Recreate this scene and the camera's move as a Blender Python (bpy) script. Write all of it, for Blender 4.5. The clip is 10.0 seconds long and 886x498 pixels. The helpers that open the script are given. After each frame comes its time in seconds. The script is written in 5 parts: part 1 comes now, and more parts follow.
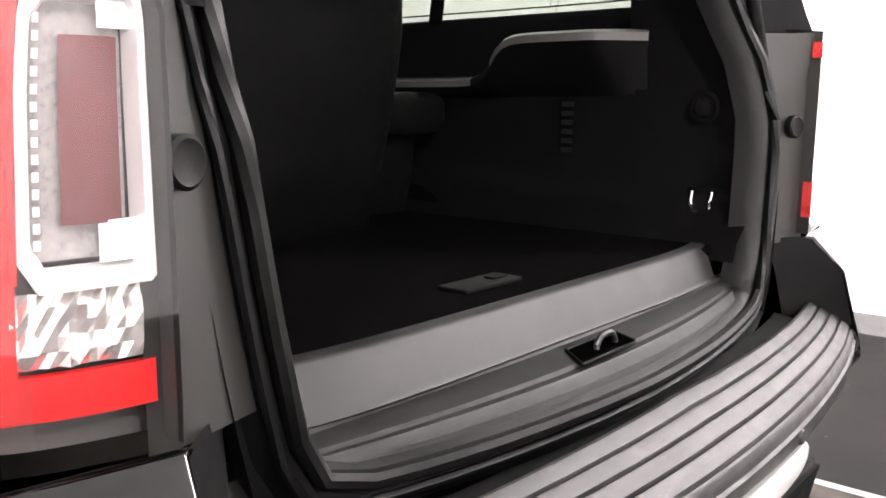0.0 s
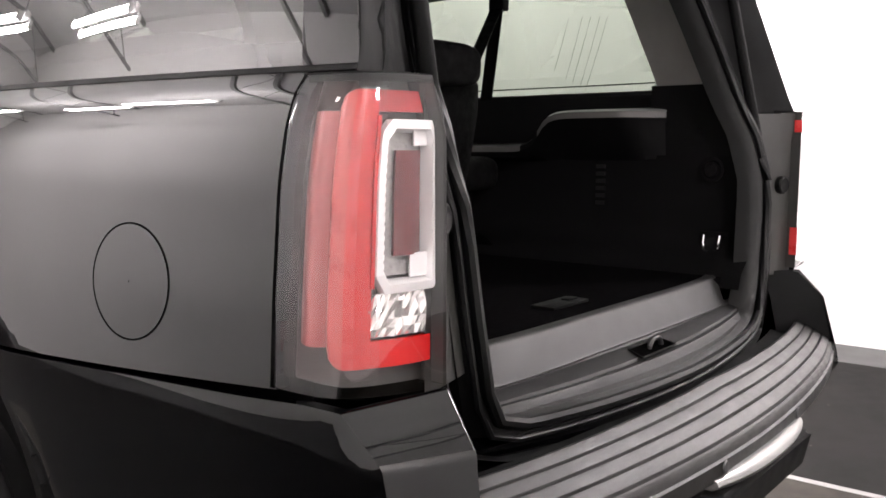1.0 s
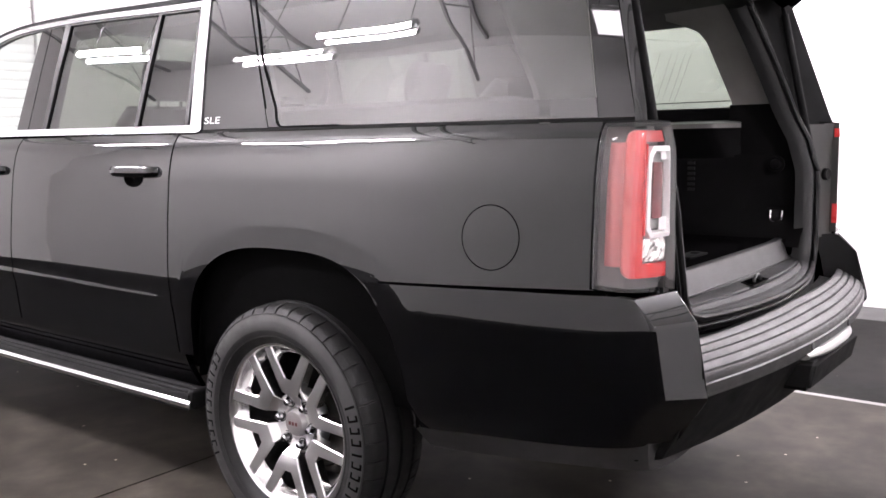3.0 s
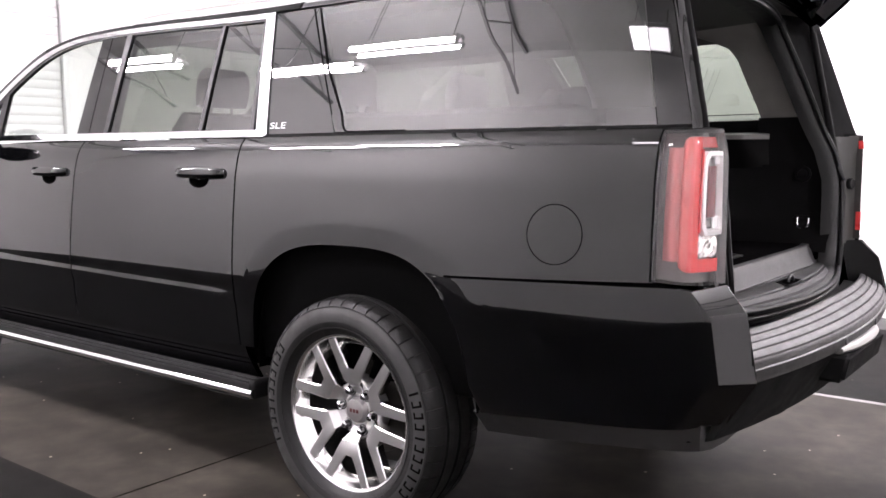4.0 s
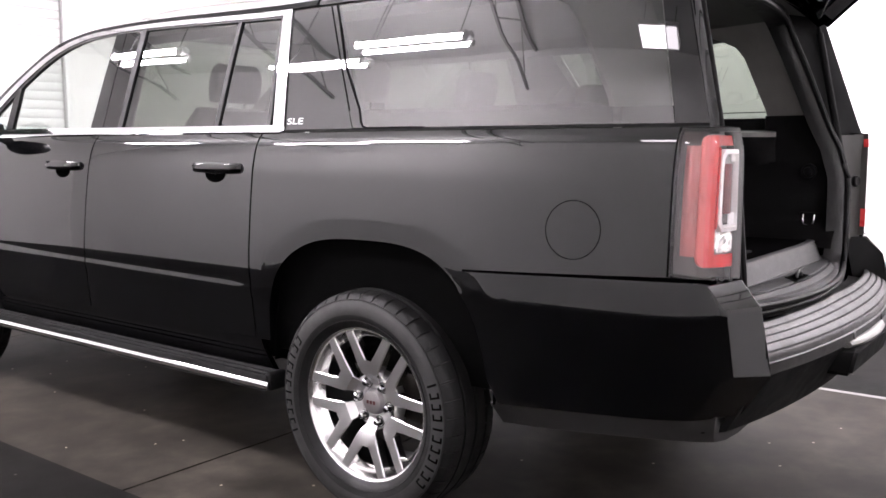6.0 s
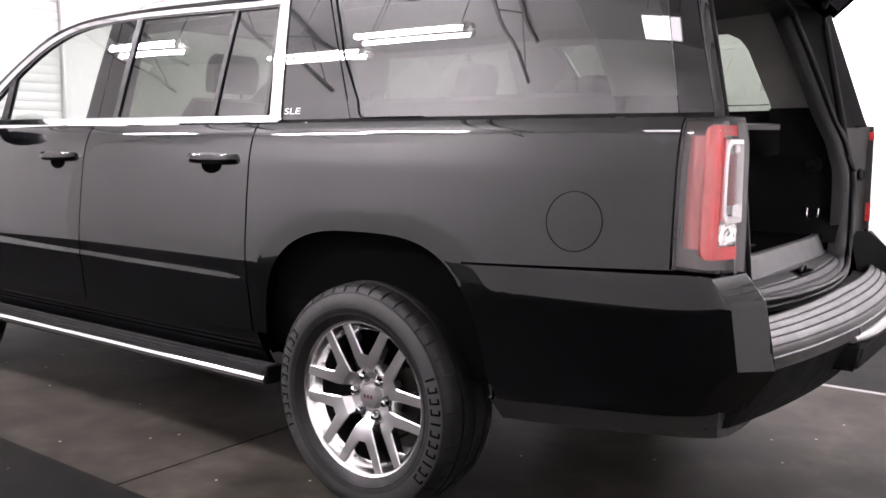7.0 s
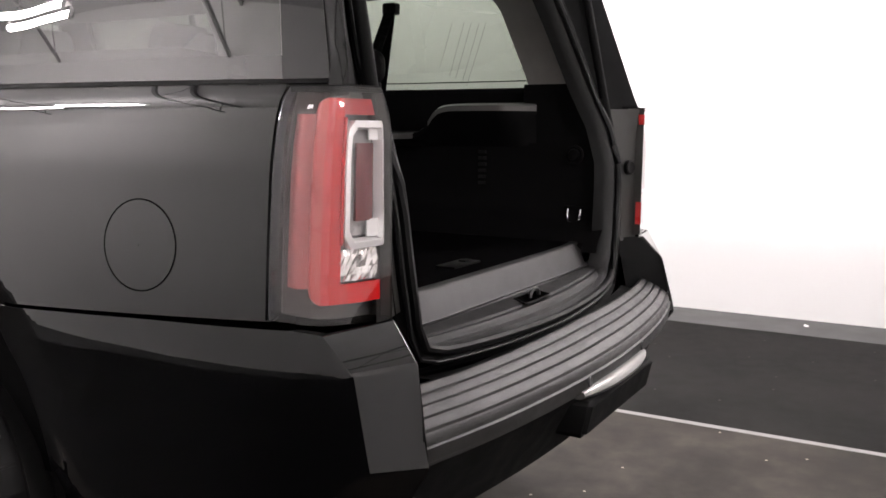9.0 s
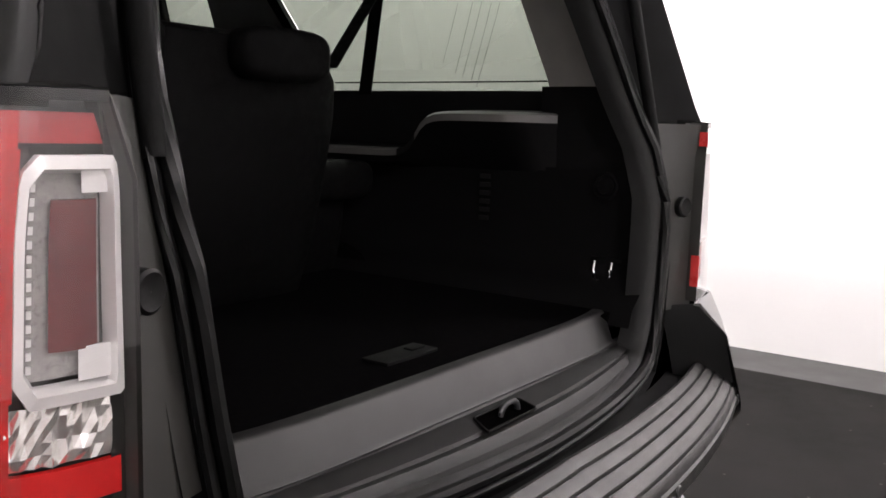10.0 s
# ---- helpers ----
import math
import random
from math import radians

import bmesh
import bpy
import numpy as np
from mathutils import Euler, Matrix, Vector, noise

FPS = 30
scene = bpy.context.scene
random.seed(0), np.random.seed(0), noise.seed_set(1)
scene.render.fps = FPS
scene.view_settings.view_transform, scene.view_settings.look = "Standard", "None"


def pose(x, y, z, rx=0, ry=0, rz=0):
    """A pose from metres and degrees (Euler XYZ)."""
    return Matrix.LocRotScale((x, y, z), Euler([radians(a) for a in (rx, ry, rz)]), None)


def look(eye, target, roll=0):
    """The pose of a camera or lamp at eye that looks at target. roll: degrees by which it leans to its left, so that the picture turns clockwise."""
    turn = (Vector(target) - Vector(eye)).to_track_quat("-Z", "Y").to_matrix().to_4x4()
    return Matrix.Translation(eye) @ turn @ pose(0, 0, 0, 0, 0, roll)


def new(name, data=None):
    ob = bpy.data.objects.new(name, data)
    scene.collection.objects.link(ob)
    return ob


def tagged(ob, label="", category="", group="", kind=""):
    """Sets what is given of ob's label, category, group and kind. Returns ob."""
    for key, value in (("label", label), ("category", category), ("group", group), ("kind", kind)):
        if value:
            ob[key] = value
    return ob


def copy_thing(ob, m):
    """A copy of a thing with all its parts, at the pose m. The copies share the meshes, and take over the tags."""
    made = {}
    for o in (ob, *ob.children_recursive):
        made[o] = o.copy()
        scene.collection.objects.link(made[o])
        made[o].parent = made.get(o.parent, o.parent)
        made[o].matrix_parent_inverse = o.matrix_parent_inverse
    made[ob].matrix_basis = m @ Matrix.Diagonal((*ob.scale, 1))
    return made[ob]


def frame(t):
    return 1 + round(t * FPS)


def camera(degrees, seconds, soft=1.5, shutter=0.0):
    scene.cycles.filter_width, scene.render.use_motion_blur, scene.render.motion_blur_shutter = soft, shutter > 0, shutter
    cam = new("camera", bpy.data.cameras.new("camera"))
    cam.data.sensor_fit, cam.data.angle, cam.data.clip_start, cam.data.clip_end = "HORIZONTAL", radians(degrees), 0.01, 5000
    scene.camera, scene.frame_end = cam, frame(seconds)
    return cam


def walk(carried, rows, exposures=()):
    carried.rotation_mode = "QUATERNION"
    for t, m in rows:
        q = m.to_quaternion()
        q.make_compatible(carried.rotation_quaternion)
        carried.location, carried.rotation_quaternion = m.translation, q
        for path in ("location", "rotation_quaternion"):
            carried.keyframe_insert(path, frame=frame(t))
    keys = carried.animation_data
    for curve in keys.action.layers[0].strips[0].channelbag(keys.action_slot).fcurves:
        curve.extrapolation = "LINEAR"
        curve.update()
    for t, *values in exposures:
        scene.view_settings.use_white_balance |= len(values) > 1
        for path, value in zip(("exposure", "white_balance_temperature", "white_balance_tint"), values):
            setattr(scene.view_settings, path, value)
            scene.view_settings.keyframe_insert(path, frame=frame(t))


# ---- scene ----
cam = camera(53.4, 10.0, soft=1.6)
PATH = [
    (0, (-1.158, -1.812, 1.195), (0.352, -0.544, 0.861), 0.3),
    (0.5, (-1.435, -1.916, 1.202), (0.137, -0.701, 0.981), 0.1),
    (1, (-1.705, -1.953, 1.245), (-0.153, -0.713, 1.014), 0.1),
    (1.5, (-2.016, -1.924, 1.25), (-0.444, -0.714, 0.991), -0.5),
    (2, (-2.327, -2.023, 1.255), (-0.768, -0.792, 1.02), -1.1),
    (2.5, (-2.585, -2.106, 1.263), (-1.043, -0.858, 1.033), -1.0),
    (3, (-2.875, -2.115, 1.308), (-1.313, -0.89, 1.059), -1.1),
    (4.3, (-3.182, -2.066, 1.276), (-1.61, -0.846, 1.064), -0.3),
    (4.5, (-3.197, -2.069, 1.28), (-1.627, -0.848, 1.067), -0.3),
    (5, (-3.228, -2.062, 1.286), (-1.653, -0.85, 1.066), -0.2),
    (5.5, (-3.248, -2.054, 1.289), (-1.667, -0.85, 1.063), -0.2),
    (7, (-3.206, -2.015, 1.268), (-1.626, -0.811, 1.03), 0.1),
    (7.5, (-3.062, -2.014, 1.26), (-1.457, -0.846, 1.013), 0.0),
    (8, (-2.803, -2.095, 1.264), (-1.157, -0.991, 0.997), -0.2),
    (8.5, (-2.492, -2.092, 1.228), (-0.775, -1.098, 0.978), -0.3),
    (9, (-2.13, -2.09, 1.266), (-0.406, -1.114, 0.996), 0.4),
    (9.5, (-1.672, -2.1, 1.28), (-0.019, -1.004, 1.019), 0.1),
    (10, (-1.271, -1.92, 1.316), (0.342, -0.77, 1.038), 1.7),
]
EXPOSURES = [(t, e, 6320 if 2.9 < t < 7.9 else 6550, 24 if 2.9 < t < 7.9 else 20) for t, e in ((0, .9), (.5, .55), (1, .2), (1.5, .15), (2, .12), (2.5, .22), (3, .34), (4.5, .15), (7.5, .1), (8, .15), (8.5, .05), (9, -.35), (9.5, -.5), (10, -.35))]
walk(cam, [(t, look(eye, target, roll)) for t, eye, target, roll in PATH], EXPOSURES)

# ---- light: dim neutral world outside the closed hall; the tubes below light it ----
world = bpy.data.worlds.new("world")
scene.world = world
world.use_nodes = True
world.node_tree.nodes["Background"].inputs[0].default_value = (0.9, 0.95, 1.0, 1)
world.node_tree.nodes["Background"].inputs[1].default_value = 0.05
TUBE = 310.0      # radiance of the fluorescent tubes

# ---- materials ----


def nodes_of(name):
    m = bpy.data.materials.new(name)
    m.use_nodes = True
    nt = m.node_tree
    return m, nt, nt.nodes["Principled BSDF"]


def surface(name, colour, rough=0.5, metal=0.0, vary=0.1, scale=30.0, bump=0.0, fine=400.0, coat=0.0, spec=0.5, coat_rough=0.03):
    """A node material: noise at two scales over colour and roughness, and a fine bump."""
    m, nt, b = nodes_of(name)
    tc = nt.nodes.new("ShaderNodeTexCoord")
    big, small = nt.nodes.new("ShaderNodeTexNoise"), nt.nodes.new("ShaderNodeTexNoise")
    big.inputs["Scale"].default_value, big.inputs["Detail"].default_value = scale, 4
    small.inputs["Scale"].default_value, small.inputs["Detail"].default_value = fine, 2
    nt.links.new(tc.outputs["Object"], big.inputs["Vector"])
    nt.links.new(tc.outputs["Object"], small.inputs["Vector"])
    mix = nt.nodes.new("ShaderNodeMath")
    mix.operation = "MULTIPLY_ADD"
    nt.links.new(big.outputs["Fac"], mix.inputs[0])
    mix.inputs[1].default_value = 0.7
    half = nt.nodes.new("ShaderNodeMath")
    half.operation = "MULTIPLY"
    half.inputs[1].default_value = 0.3
    nt.links.new(small.outputs["Fac"], half.inputs[0])
    nt.links.new(half.outputs[0], mix.inputs[2])
    ramp = nt.nodes.new("ShaderNodeMapRange")
    ramp.inputs[1].default_value, ramp.inputs[2].default_value = 0.3, 0.7
    ramp.inputs[3].default_value, ramp.inputs[4].default_value = 1 - vary, 1 + vary
    nt.links.new(mix.outputs[0], ramp.inputs[0])
    col = nt.nodes.new("ShaderNodeVectorMath")
    col.operation = "SCALE"
    col.inputs[0].default_value = colour
    nt.links.new(ramp.outputs[0], col.inputs["Scale"])
    nt.links.new(col.outputs[0], b.inputs["Base Color"])
    rr = nt.nodes.new("ShaderNodeMath")
    rr.operation = "MULTIPLY"
    rr.inputs[1].default_value = rough
    nt.links.new(ramp.outputs[0], rr.inputs[0])
    nt.links.new(rr.outputs[0], b.inputs["Roughness"])
    b.inputs["Metallic"].default_value = metal
    b.inputs["Specular IOR Level"].default_value = spec
    b.inputs["Coat Weight"].default_value = coat
    b.inputs["Coat Roughness"].default_value = coat_rough
    if bump:
        bp = nt.nodes.new("ShaderNodeBump")
        bp.inputs["Strength"].default_value = bump
        bp.inputs["Distance"].default_value = 0.002
        nt.links.new(small.outputs["Fac"], bp.inputs["Height"])
        nt.links.new(bp.outputs[0], b.inputs["Normal"])
    return m


def thin_glass(name, tint, rough=0.0, gloss=1.0, low=0.075):
    """A pane: tinted see-through, with Fresnel gloss on top."""
    m, nt, b = nodes_of(name)
    nt.nodes.remove(b)
    out = nt.nodes["Material Output"]
    tr, gl, mx, lw = (nt.nodes.new("ShaderNode" + k) for k in ("BsdfTransparent", "BsdfGlossy", "MixShader", "LayerWeight"))
    lw.inputs[0].default_value = 0.5
    pw, fr = nt.nodes.new("ShaderNodeMath"), nt.nodes.new("ShaderNodeMath")
    pw.operation, fr.operation = "POWER", "MULTIPLY_ADD"
    pw.inputs[1].default_value = 5.0
    fr.inputs[1].default_value, fr.inputs[2].default_value = 1 - low, low
    nt.links.new(lw.outputs["Facing"], pw.inputs[0])
    nt.links.new(pw.outputs[0], fr.inputs[0])
    tr.inputs[0].default_value = (*tint, 1)
    gl.inputs["Color"].default_value = (gloss, gloss, gloss, 1)
    gl.inputs["Roughness"].default_value = rough
    nt.links.new(fr.outputs[0], mx.inputs[0])
    nt.links.new(tr.outputs[0], mx.inputs[1])
    nt.links.new(gl.outputs[0], mx.inputs[2])
    nt.links.new(mx.outputs[0], out.inputs[0])
    return m


def glowing(name, colour, strength):
    m, nt, b = nodes_of(name)
    b.inputs["Base Color"].default_value = (*colour, 1)
    b.inputs["Emission Color"].default_value = (*colour, 1)
    b.inputs["Emission Strength"].default_value = strength
    return m


PAINT = surface("black_paint", (0.0010, 0.0010, 0.0012), 0.3, vary=0.05, scale=6, fine=1500, coat=1.0, spec=0.0, coat_rough=0.02)
INNER = surface("body_inner", (0.0012, 0.0012, 0.0012), 0.9, vary=0.2, spec=0.02)
GAP = surface("panel_gap_black", (0.001, 0.001, 0.001), 1.0, vary=0.1, spec=0.0)
SATIN = surface("satin_black_plastic", (0.02, 0.02, 0.021), 0.42, vary=0.12, scale=25, bump=0.12, fine=900)
MATT = surface("matt_black_plastic", (0.004, 0.004, 0.004), 0.7, vary=0.15, scale=20, bump=0.2, fine=800, spec=0.1)
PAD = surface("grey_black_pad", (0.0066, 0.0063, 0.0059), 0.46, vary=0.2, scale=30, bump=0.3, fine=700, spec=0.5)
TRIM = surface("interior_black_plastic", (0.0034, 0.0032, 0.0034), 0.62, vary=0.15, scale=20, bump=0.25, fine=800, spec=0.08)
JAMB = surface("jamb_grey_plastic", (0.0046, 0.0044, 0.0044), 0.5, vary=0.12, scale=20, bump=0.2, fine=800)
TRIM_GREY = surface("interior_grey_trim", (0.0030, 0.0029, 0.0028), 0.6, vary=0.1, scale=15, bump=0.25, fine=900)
PILLAR = surface("pillar_trim_grey", (0.32, 0.305, 0.29), 0.7, vary=0.1, scale=12, bump=0.25, fine=900)
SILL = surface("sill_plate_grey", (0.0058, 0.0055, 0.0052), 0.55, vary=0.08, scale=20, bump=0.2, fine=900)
LIP = surface("grey_shelf_lip", (0.085, 0.082, 0.079), 0.5, vary=0.1, scale=20, bump=0.2, fine=900)
RAIL = surface("satin_grey_rail", (0.16, 0.155, 0.15), 0.4, vary=0.08, scale=15, bump=0.1, fine=700)
SKIRT = surface("matt_skirt_plastic", (0.032, 0.031, 0.031), 0.6, vary=0.15, scale=20, bump=0.25, fine=900, spec=0.3)
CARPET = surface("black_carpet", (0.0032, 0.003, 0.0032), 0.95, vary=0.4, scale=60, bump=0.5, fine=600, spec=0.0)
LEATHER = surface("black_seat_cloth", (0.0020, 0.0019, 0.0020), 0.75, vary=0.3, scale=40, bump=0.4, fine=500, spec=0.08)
LINER = surface("headliner_grey", (0.12, 0.118, 0.115), 0.9, vary=0.1, bump=0.4)
RUBBER = surface("seal_rubber", (0.0022, 0.0022, 0.0022), 0.42, vary=0.2, bump=0.1, spec=0.2)
TYRE = surface("tyre_rubber", (0.0042, 0.0040, 0.0040), 0.58, vary=0.3, scale=18, bump=0.35, fine=500, spec=0.26)
TYRE_WORN = surface("worn_sidewall", (0.011, 0.0106, 0.0104), 0.6, vary=0.25, scale=25, bump=0.2, fine=500)
TYRE_MARK = surface("tyre_moulding", (0.0012, 0.0012, 0.0012), 0.9, vary=0.1, spec=0.05)
CHROME = surface("chrome", (0.8, 0.8, 0.81), 0.06, metal=1.0, vary=0.03, scale=8)
ALLOY = surface("machined_alloy", (0.64, 0.635, 0.635), 0.31, metal=1.0, vary=0.05, scale=12, fine=900)
ALLOY_CAST = surface("silver_cast_alloy", (0.88, 0.875, 0.87), 0.17, metal=1.0, vary=0.05, scale=14, fine=600)
HUB = surface("bright_hub_alloy", (0.86, 0.855, 0.85), 0.36, metal=1.0, vary=0.06, scale=20, fine=600)
CAP = surface("brushed_cap", (0.42, 0.41, 0.405), 0.34, metal=0.9, vary=0.06)
NUT = surface("dark_chrome_nut", (0.34, 0.34, 0.35), 0.14, metal=1.0, vary=0.05)
# alloy darkened to carry the shade inside barrel and nut pockets
ALLOY_SHADED = surface("shadow_alloy", (0.05, 0.05, 0.05), 0.35, metal=0.8, vary=0.15)
IRON = surface("brake_iron", (0.06, 0.055, 0.05), 0.5, metal=0.8, vary=0.3)
SILVER = surface("silver_plastic", (0.21, 0.207, 0.20), 0.32, metal=0.6, vary=0.05)
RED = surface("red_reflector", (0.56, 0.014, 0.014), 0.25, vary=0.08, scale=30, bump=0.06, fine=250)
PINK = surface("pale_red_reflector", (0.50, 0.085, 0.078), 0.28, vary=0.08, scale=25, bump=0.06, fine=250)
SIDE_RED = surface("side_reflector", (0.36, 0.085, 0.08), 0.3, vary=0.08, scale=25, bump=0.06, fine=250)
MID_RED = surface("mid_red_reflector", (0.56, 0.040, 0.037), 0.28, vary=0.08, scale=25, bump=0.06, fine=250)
# RED made darker, so the upper bar's shade lies in its colour
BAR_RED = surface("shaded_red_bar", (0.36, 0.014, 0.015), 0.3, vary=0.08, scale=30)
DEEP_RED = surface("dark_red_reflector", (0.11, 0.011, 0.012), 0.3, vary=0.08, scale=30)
LAMP_BACK = surface("lamp_housing", (0.060, 0.058, 0.056), 0.4, vary=0.1)
FLANK = surface("grey_flank_plastic", (0.022, 0.0215, 0.0195), 0.5, vary=0.1, scale=20)
REVERSE = surface("reverse_reflector", (0.86, 0.85, 0.83), 0.16, metal=0.75, vary=0.1, scale=90)
RING = surface("bright_ring", (0.90, 0.895, 0.89), 0.3, metal=0.2, vary=0.04)
LED = surface("led_lens_grey", (0.34, 0.33, 0.32), 0.3, vary=0.2, scale=120, bump=0.6, fine=200)
LENS = thin_glass("smoked_lens", (0.93, 0.92, 0.92), 0.02, low=0.06)
def frosted(name, colour, cover):
    """A milky sheet: mostly see-through, with a thin diffuse veil."""
    m, nt, b = nodes_of(name)
    nt.nodes.remove(b)
    tr, df, mx = (nt.nodes.new("ShaderNode" + k) for k in ("BsdfTransparent", "BsdfDiffuse", "MixShader"))
    df.inputs[0].default_value = (*colour, 1)
    ns = nt.nodes.new("ShaderNodeTexNoise")
    ns.inputs["Scale"].default_value = 55
    mr = nt.nodes.new("ShaderNodeMapRange")
    mr.inputs[3].default_value, mr.inputs[4].default_value = cover * .7, cover * 1.3
    nt.links.new(ns.outputs["Fac"], mr.inputs[0])
    nt.links.new(mr.outputs[0], mx.inputs[0])
    nt.links.new(tr.outputs[0], mx.inputs[1])
    nt.links.new(df.outputs[0], mx.inputs[2])
    nt.links.new(mx.outputs[0], nt.nodes["Material Output"].inputs[0])
    return m


FROST = frosted("milky_lens", (0.34, 0.24, 0.23), 0.10)
GLASS_DARK = thin_glass("privacy_glass", (0.145, 0.166, 0.142), low=0.086)
GLASS_CLEAR = thin_glass("clear_glass", (0.80, 0.84, 0.81))
WHITE_BADGE = surface("badge_white", (0.7, 0.7, 0.7), 0.3, vary=0.05)
RED_BADGE = surface("badge_red", (0.12, 0.035, 0.035), 0.3, vary=0.05)
WALL = surface("white_wall_paint", (0.82, 0.815, 0.80), 0.7, vary=0.015, scale=1.2, bump=0.02, fine=200)
CEIL = surface("ceiling_deck", (0.78, 0.78, 0.77), 0.7, vary=0.1, scale=2)
STEEL = surface("joist_steel", (0.30, 0.30, 0.30), 0.55, vary=0.2, scale=4)
WHITE_STEEL = surface("white_enamel", (0.75, 0.75, 0.74), 0.4, vary=0.04)
LINE = surface("white_floor_line", (0.20, 0.197, 0.19), 0.5, vary=0.2, scale=9, fine=150)
STRIP = surface("grey_floor_strip", (0.042, 0.042, 0.041), 0.6, vary=0.15, scale=5)
PANEL_GLOW = glowing("panel_glow", (1.0, 0.985, 0.96), 20)
TUBE_GLOW = glowing("tube_glow", (1.0, 0.985, 0.96), TUBE)


def floor_material(name, colour, rough, stain, spec):
    """Sealed concrete: broad clouds, scuffs and small pale chips."""
    m, nt, b = nodes_of(name)
    tc = nt.nodes.new("ShaderNodeTexCoord")
    n1, n2, n3, vo = (nt.nodes.new(k) for k in ("ShaderNodeTexNoise", "ShaderNodeTexNoise", "ShaderNodeTexNoise", "ShaderNodeTexVoronoi"))
    for n, s, d in ((n1, 2.3, 8), (n2, 11, 6), (n3, 160, 2)):
        n.inputs["Scale"].default_value, n.inputs["Detail"].default_value = s, d
        nt.links.new(tc.outputs["Object"], n.inputs["Vector"])
    vo.voronoi_dimensions = "2D"
    vo.inputs["Scale"].default_value = 2.1
    nt.links.new(tc.outputs["Object"], vo.inputs["Vector"])
    a = nt.nodes.new("ShaderNodeMixRGB")
    a.inputs[1].default_value = (*[c * (1 - stain) for c in colour], 1)
    a.inputs[2].default_value = (*[c * (1 + 1.6 * stain) for c in colour], 1)
    edge = nt.nodes.new("ShaderNodeMapRange")
    edge.inputs[1].default_value, edge.inputs[2].default_value = 0.36, 0.66
    nt.links.new(n1.outputs["Fac"], edge.inputs[0])
    nt.links.new(edge.outputs[0], a.inputs[0])
    c = nt.nodes.new("ShaderNodeMixRGB")
    c.blend_type = "OVERLAY"
    c.inputs[0].default_value = 0.8
    nt.links.new(a.outputs[0], c.inputs[1])
    nt.links.new(n2.outputs["Fac"], c.inputs[2])
    chip = nt.nodes.new("ShaderNodeMath")
    chip.operation = "LESS_THAN"
    chip.inputs[1].default_value = 0.012
    nt.links.new(vo.outputs["Distance"], chip.inputs[0])
    d = nt.nodes.new("ShaderNodeMixRGB")
    d.inputs[2].default_value = (*[min(1, k * 12) for k in colour], 1)
    nt.links.new(chip.outputs[0], d.inputs[0])
    nt.links.new(c.outputs[0], d.inputs[1])
    nt.links.new(d.outputs[0], b.inputs["Base Color"])
    b.inputs["Specular IOR Level"].default_value = spec
    r = nt.nodes.new("ShaderNodeMapRange")
    r.inputs[3].default_value, r.inputs[4].default_value = rough - 0.06, rough + 0.10
    nt.links.new(n2.outputs["Fac"], r.inputs[0])
    nt.links.new(r.outputs[0], b.inputs["Roughness"])
    bp = nt.nodes.new("ShaderNodeBump")
    bp.inputs["Strength"].default_value, bp.inputs["Distance"].default_value = 0.15, 0.002
    nt.links.new(n3.outputs["Fac"], bp.inputs["Height"])
    nt.links.new(bp.outputs[0], b.inputs["Normal"])
    return m


FLOOR = floor_material("sealed_concrete", (0.028, 0.0246, 0.0206), 0.5, 0.38, 0.05)
FLOOR_BLACK = floor_material("black_floor_paint", (0.0055, 0.0050, 0.0046), 0.62, 0.3, 0.06)

# ---- mesh helpers ----


def link_mesh(name, bm, mat, smooth=40.0):
    me = bpy.data.meshes.new(name)
    bmesh.ops.recalc_face_normals(bm, faces=bm.faces)
    bm.to_mesh(me)
    bm.free()
    me.materials.append(mat)
    if smooth:
        for p in me.polygons:
            p.use_smooth = True
        me.set_sharp_from_angle(angle=radians(smooth))
    return new(name, me)


def part(name, bm, mat, parent, label="", smooth=40.0):
    ob = link_mesh(name, bm, mat, smooth)
    ob.parent = parent
    if label:
        ob["label"] = label
    return ob


def flat_faces(ob):
    """Keep the broad faces flat-looking between rounded edges."""
    ob.modifiers.new("weighted_normal", "WEIGHTED_NORMAL").weight = 90
    return ob


def thing(name, label, category, at=(0, 0, 0), group=""):
    ob = new(name)
    ob.location = at
    ob.empty_display_size = 0.1
    return tagged(ob, label, category, group)


def structure(name, bm, mat, label, category, smooth=0):
    return tagged(link_mesh(name, bm, mat, smooth), label, category, kind="structure")


def box(bm, x0, x1, y0, y1, z0, z1, bevel=0.0, seg=2):
    """A box between the given bounds, added to bm."""
    r = bmesh.ops.create_cube(bm, size=1)
    bmesh.ops.transform(bm, matrix=Matrix.Translation(((x0 + x1) / 2, (y0 + y1) / 2, (z0 + z1) / 2)) @ Matrix.Diagonal((x1 - x0, y1 - y0, z1 - z0, 1)), verts=r["verts"])
    if bevel:
        es = {e for v in r["verts"] for e in v.link_edges}
        bmesh.ops.bevel(bm, geom=list(es), offset=bevel, segments=seg, affect="EDGES", profile=0.5)
    return r


def boxed(*a, **k):
    bm = bmesh.new()
    box(bm, *a, **k)
    return bm


def sheet(bm, rows, close_u=False):
    """Quads over a grid of points: rows of equal length."""
    vs = [[bm.verts.new(p) for p in row] for row in rows]
    for a, b in zip(vs, vs[1:]):
        n = len(a)
        for i in range(n if close_u else n - 1):
            q = (a[i], a[(i + 1) % n], b[(i + 1) % n], b[i])
            if len({tuple(v.co) for v in q}) > 2:
                try:
                    bm.faces.new(q)
                except ValueError:
                    pass
    return vs


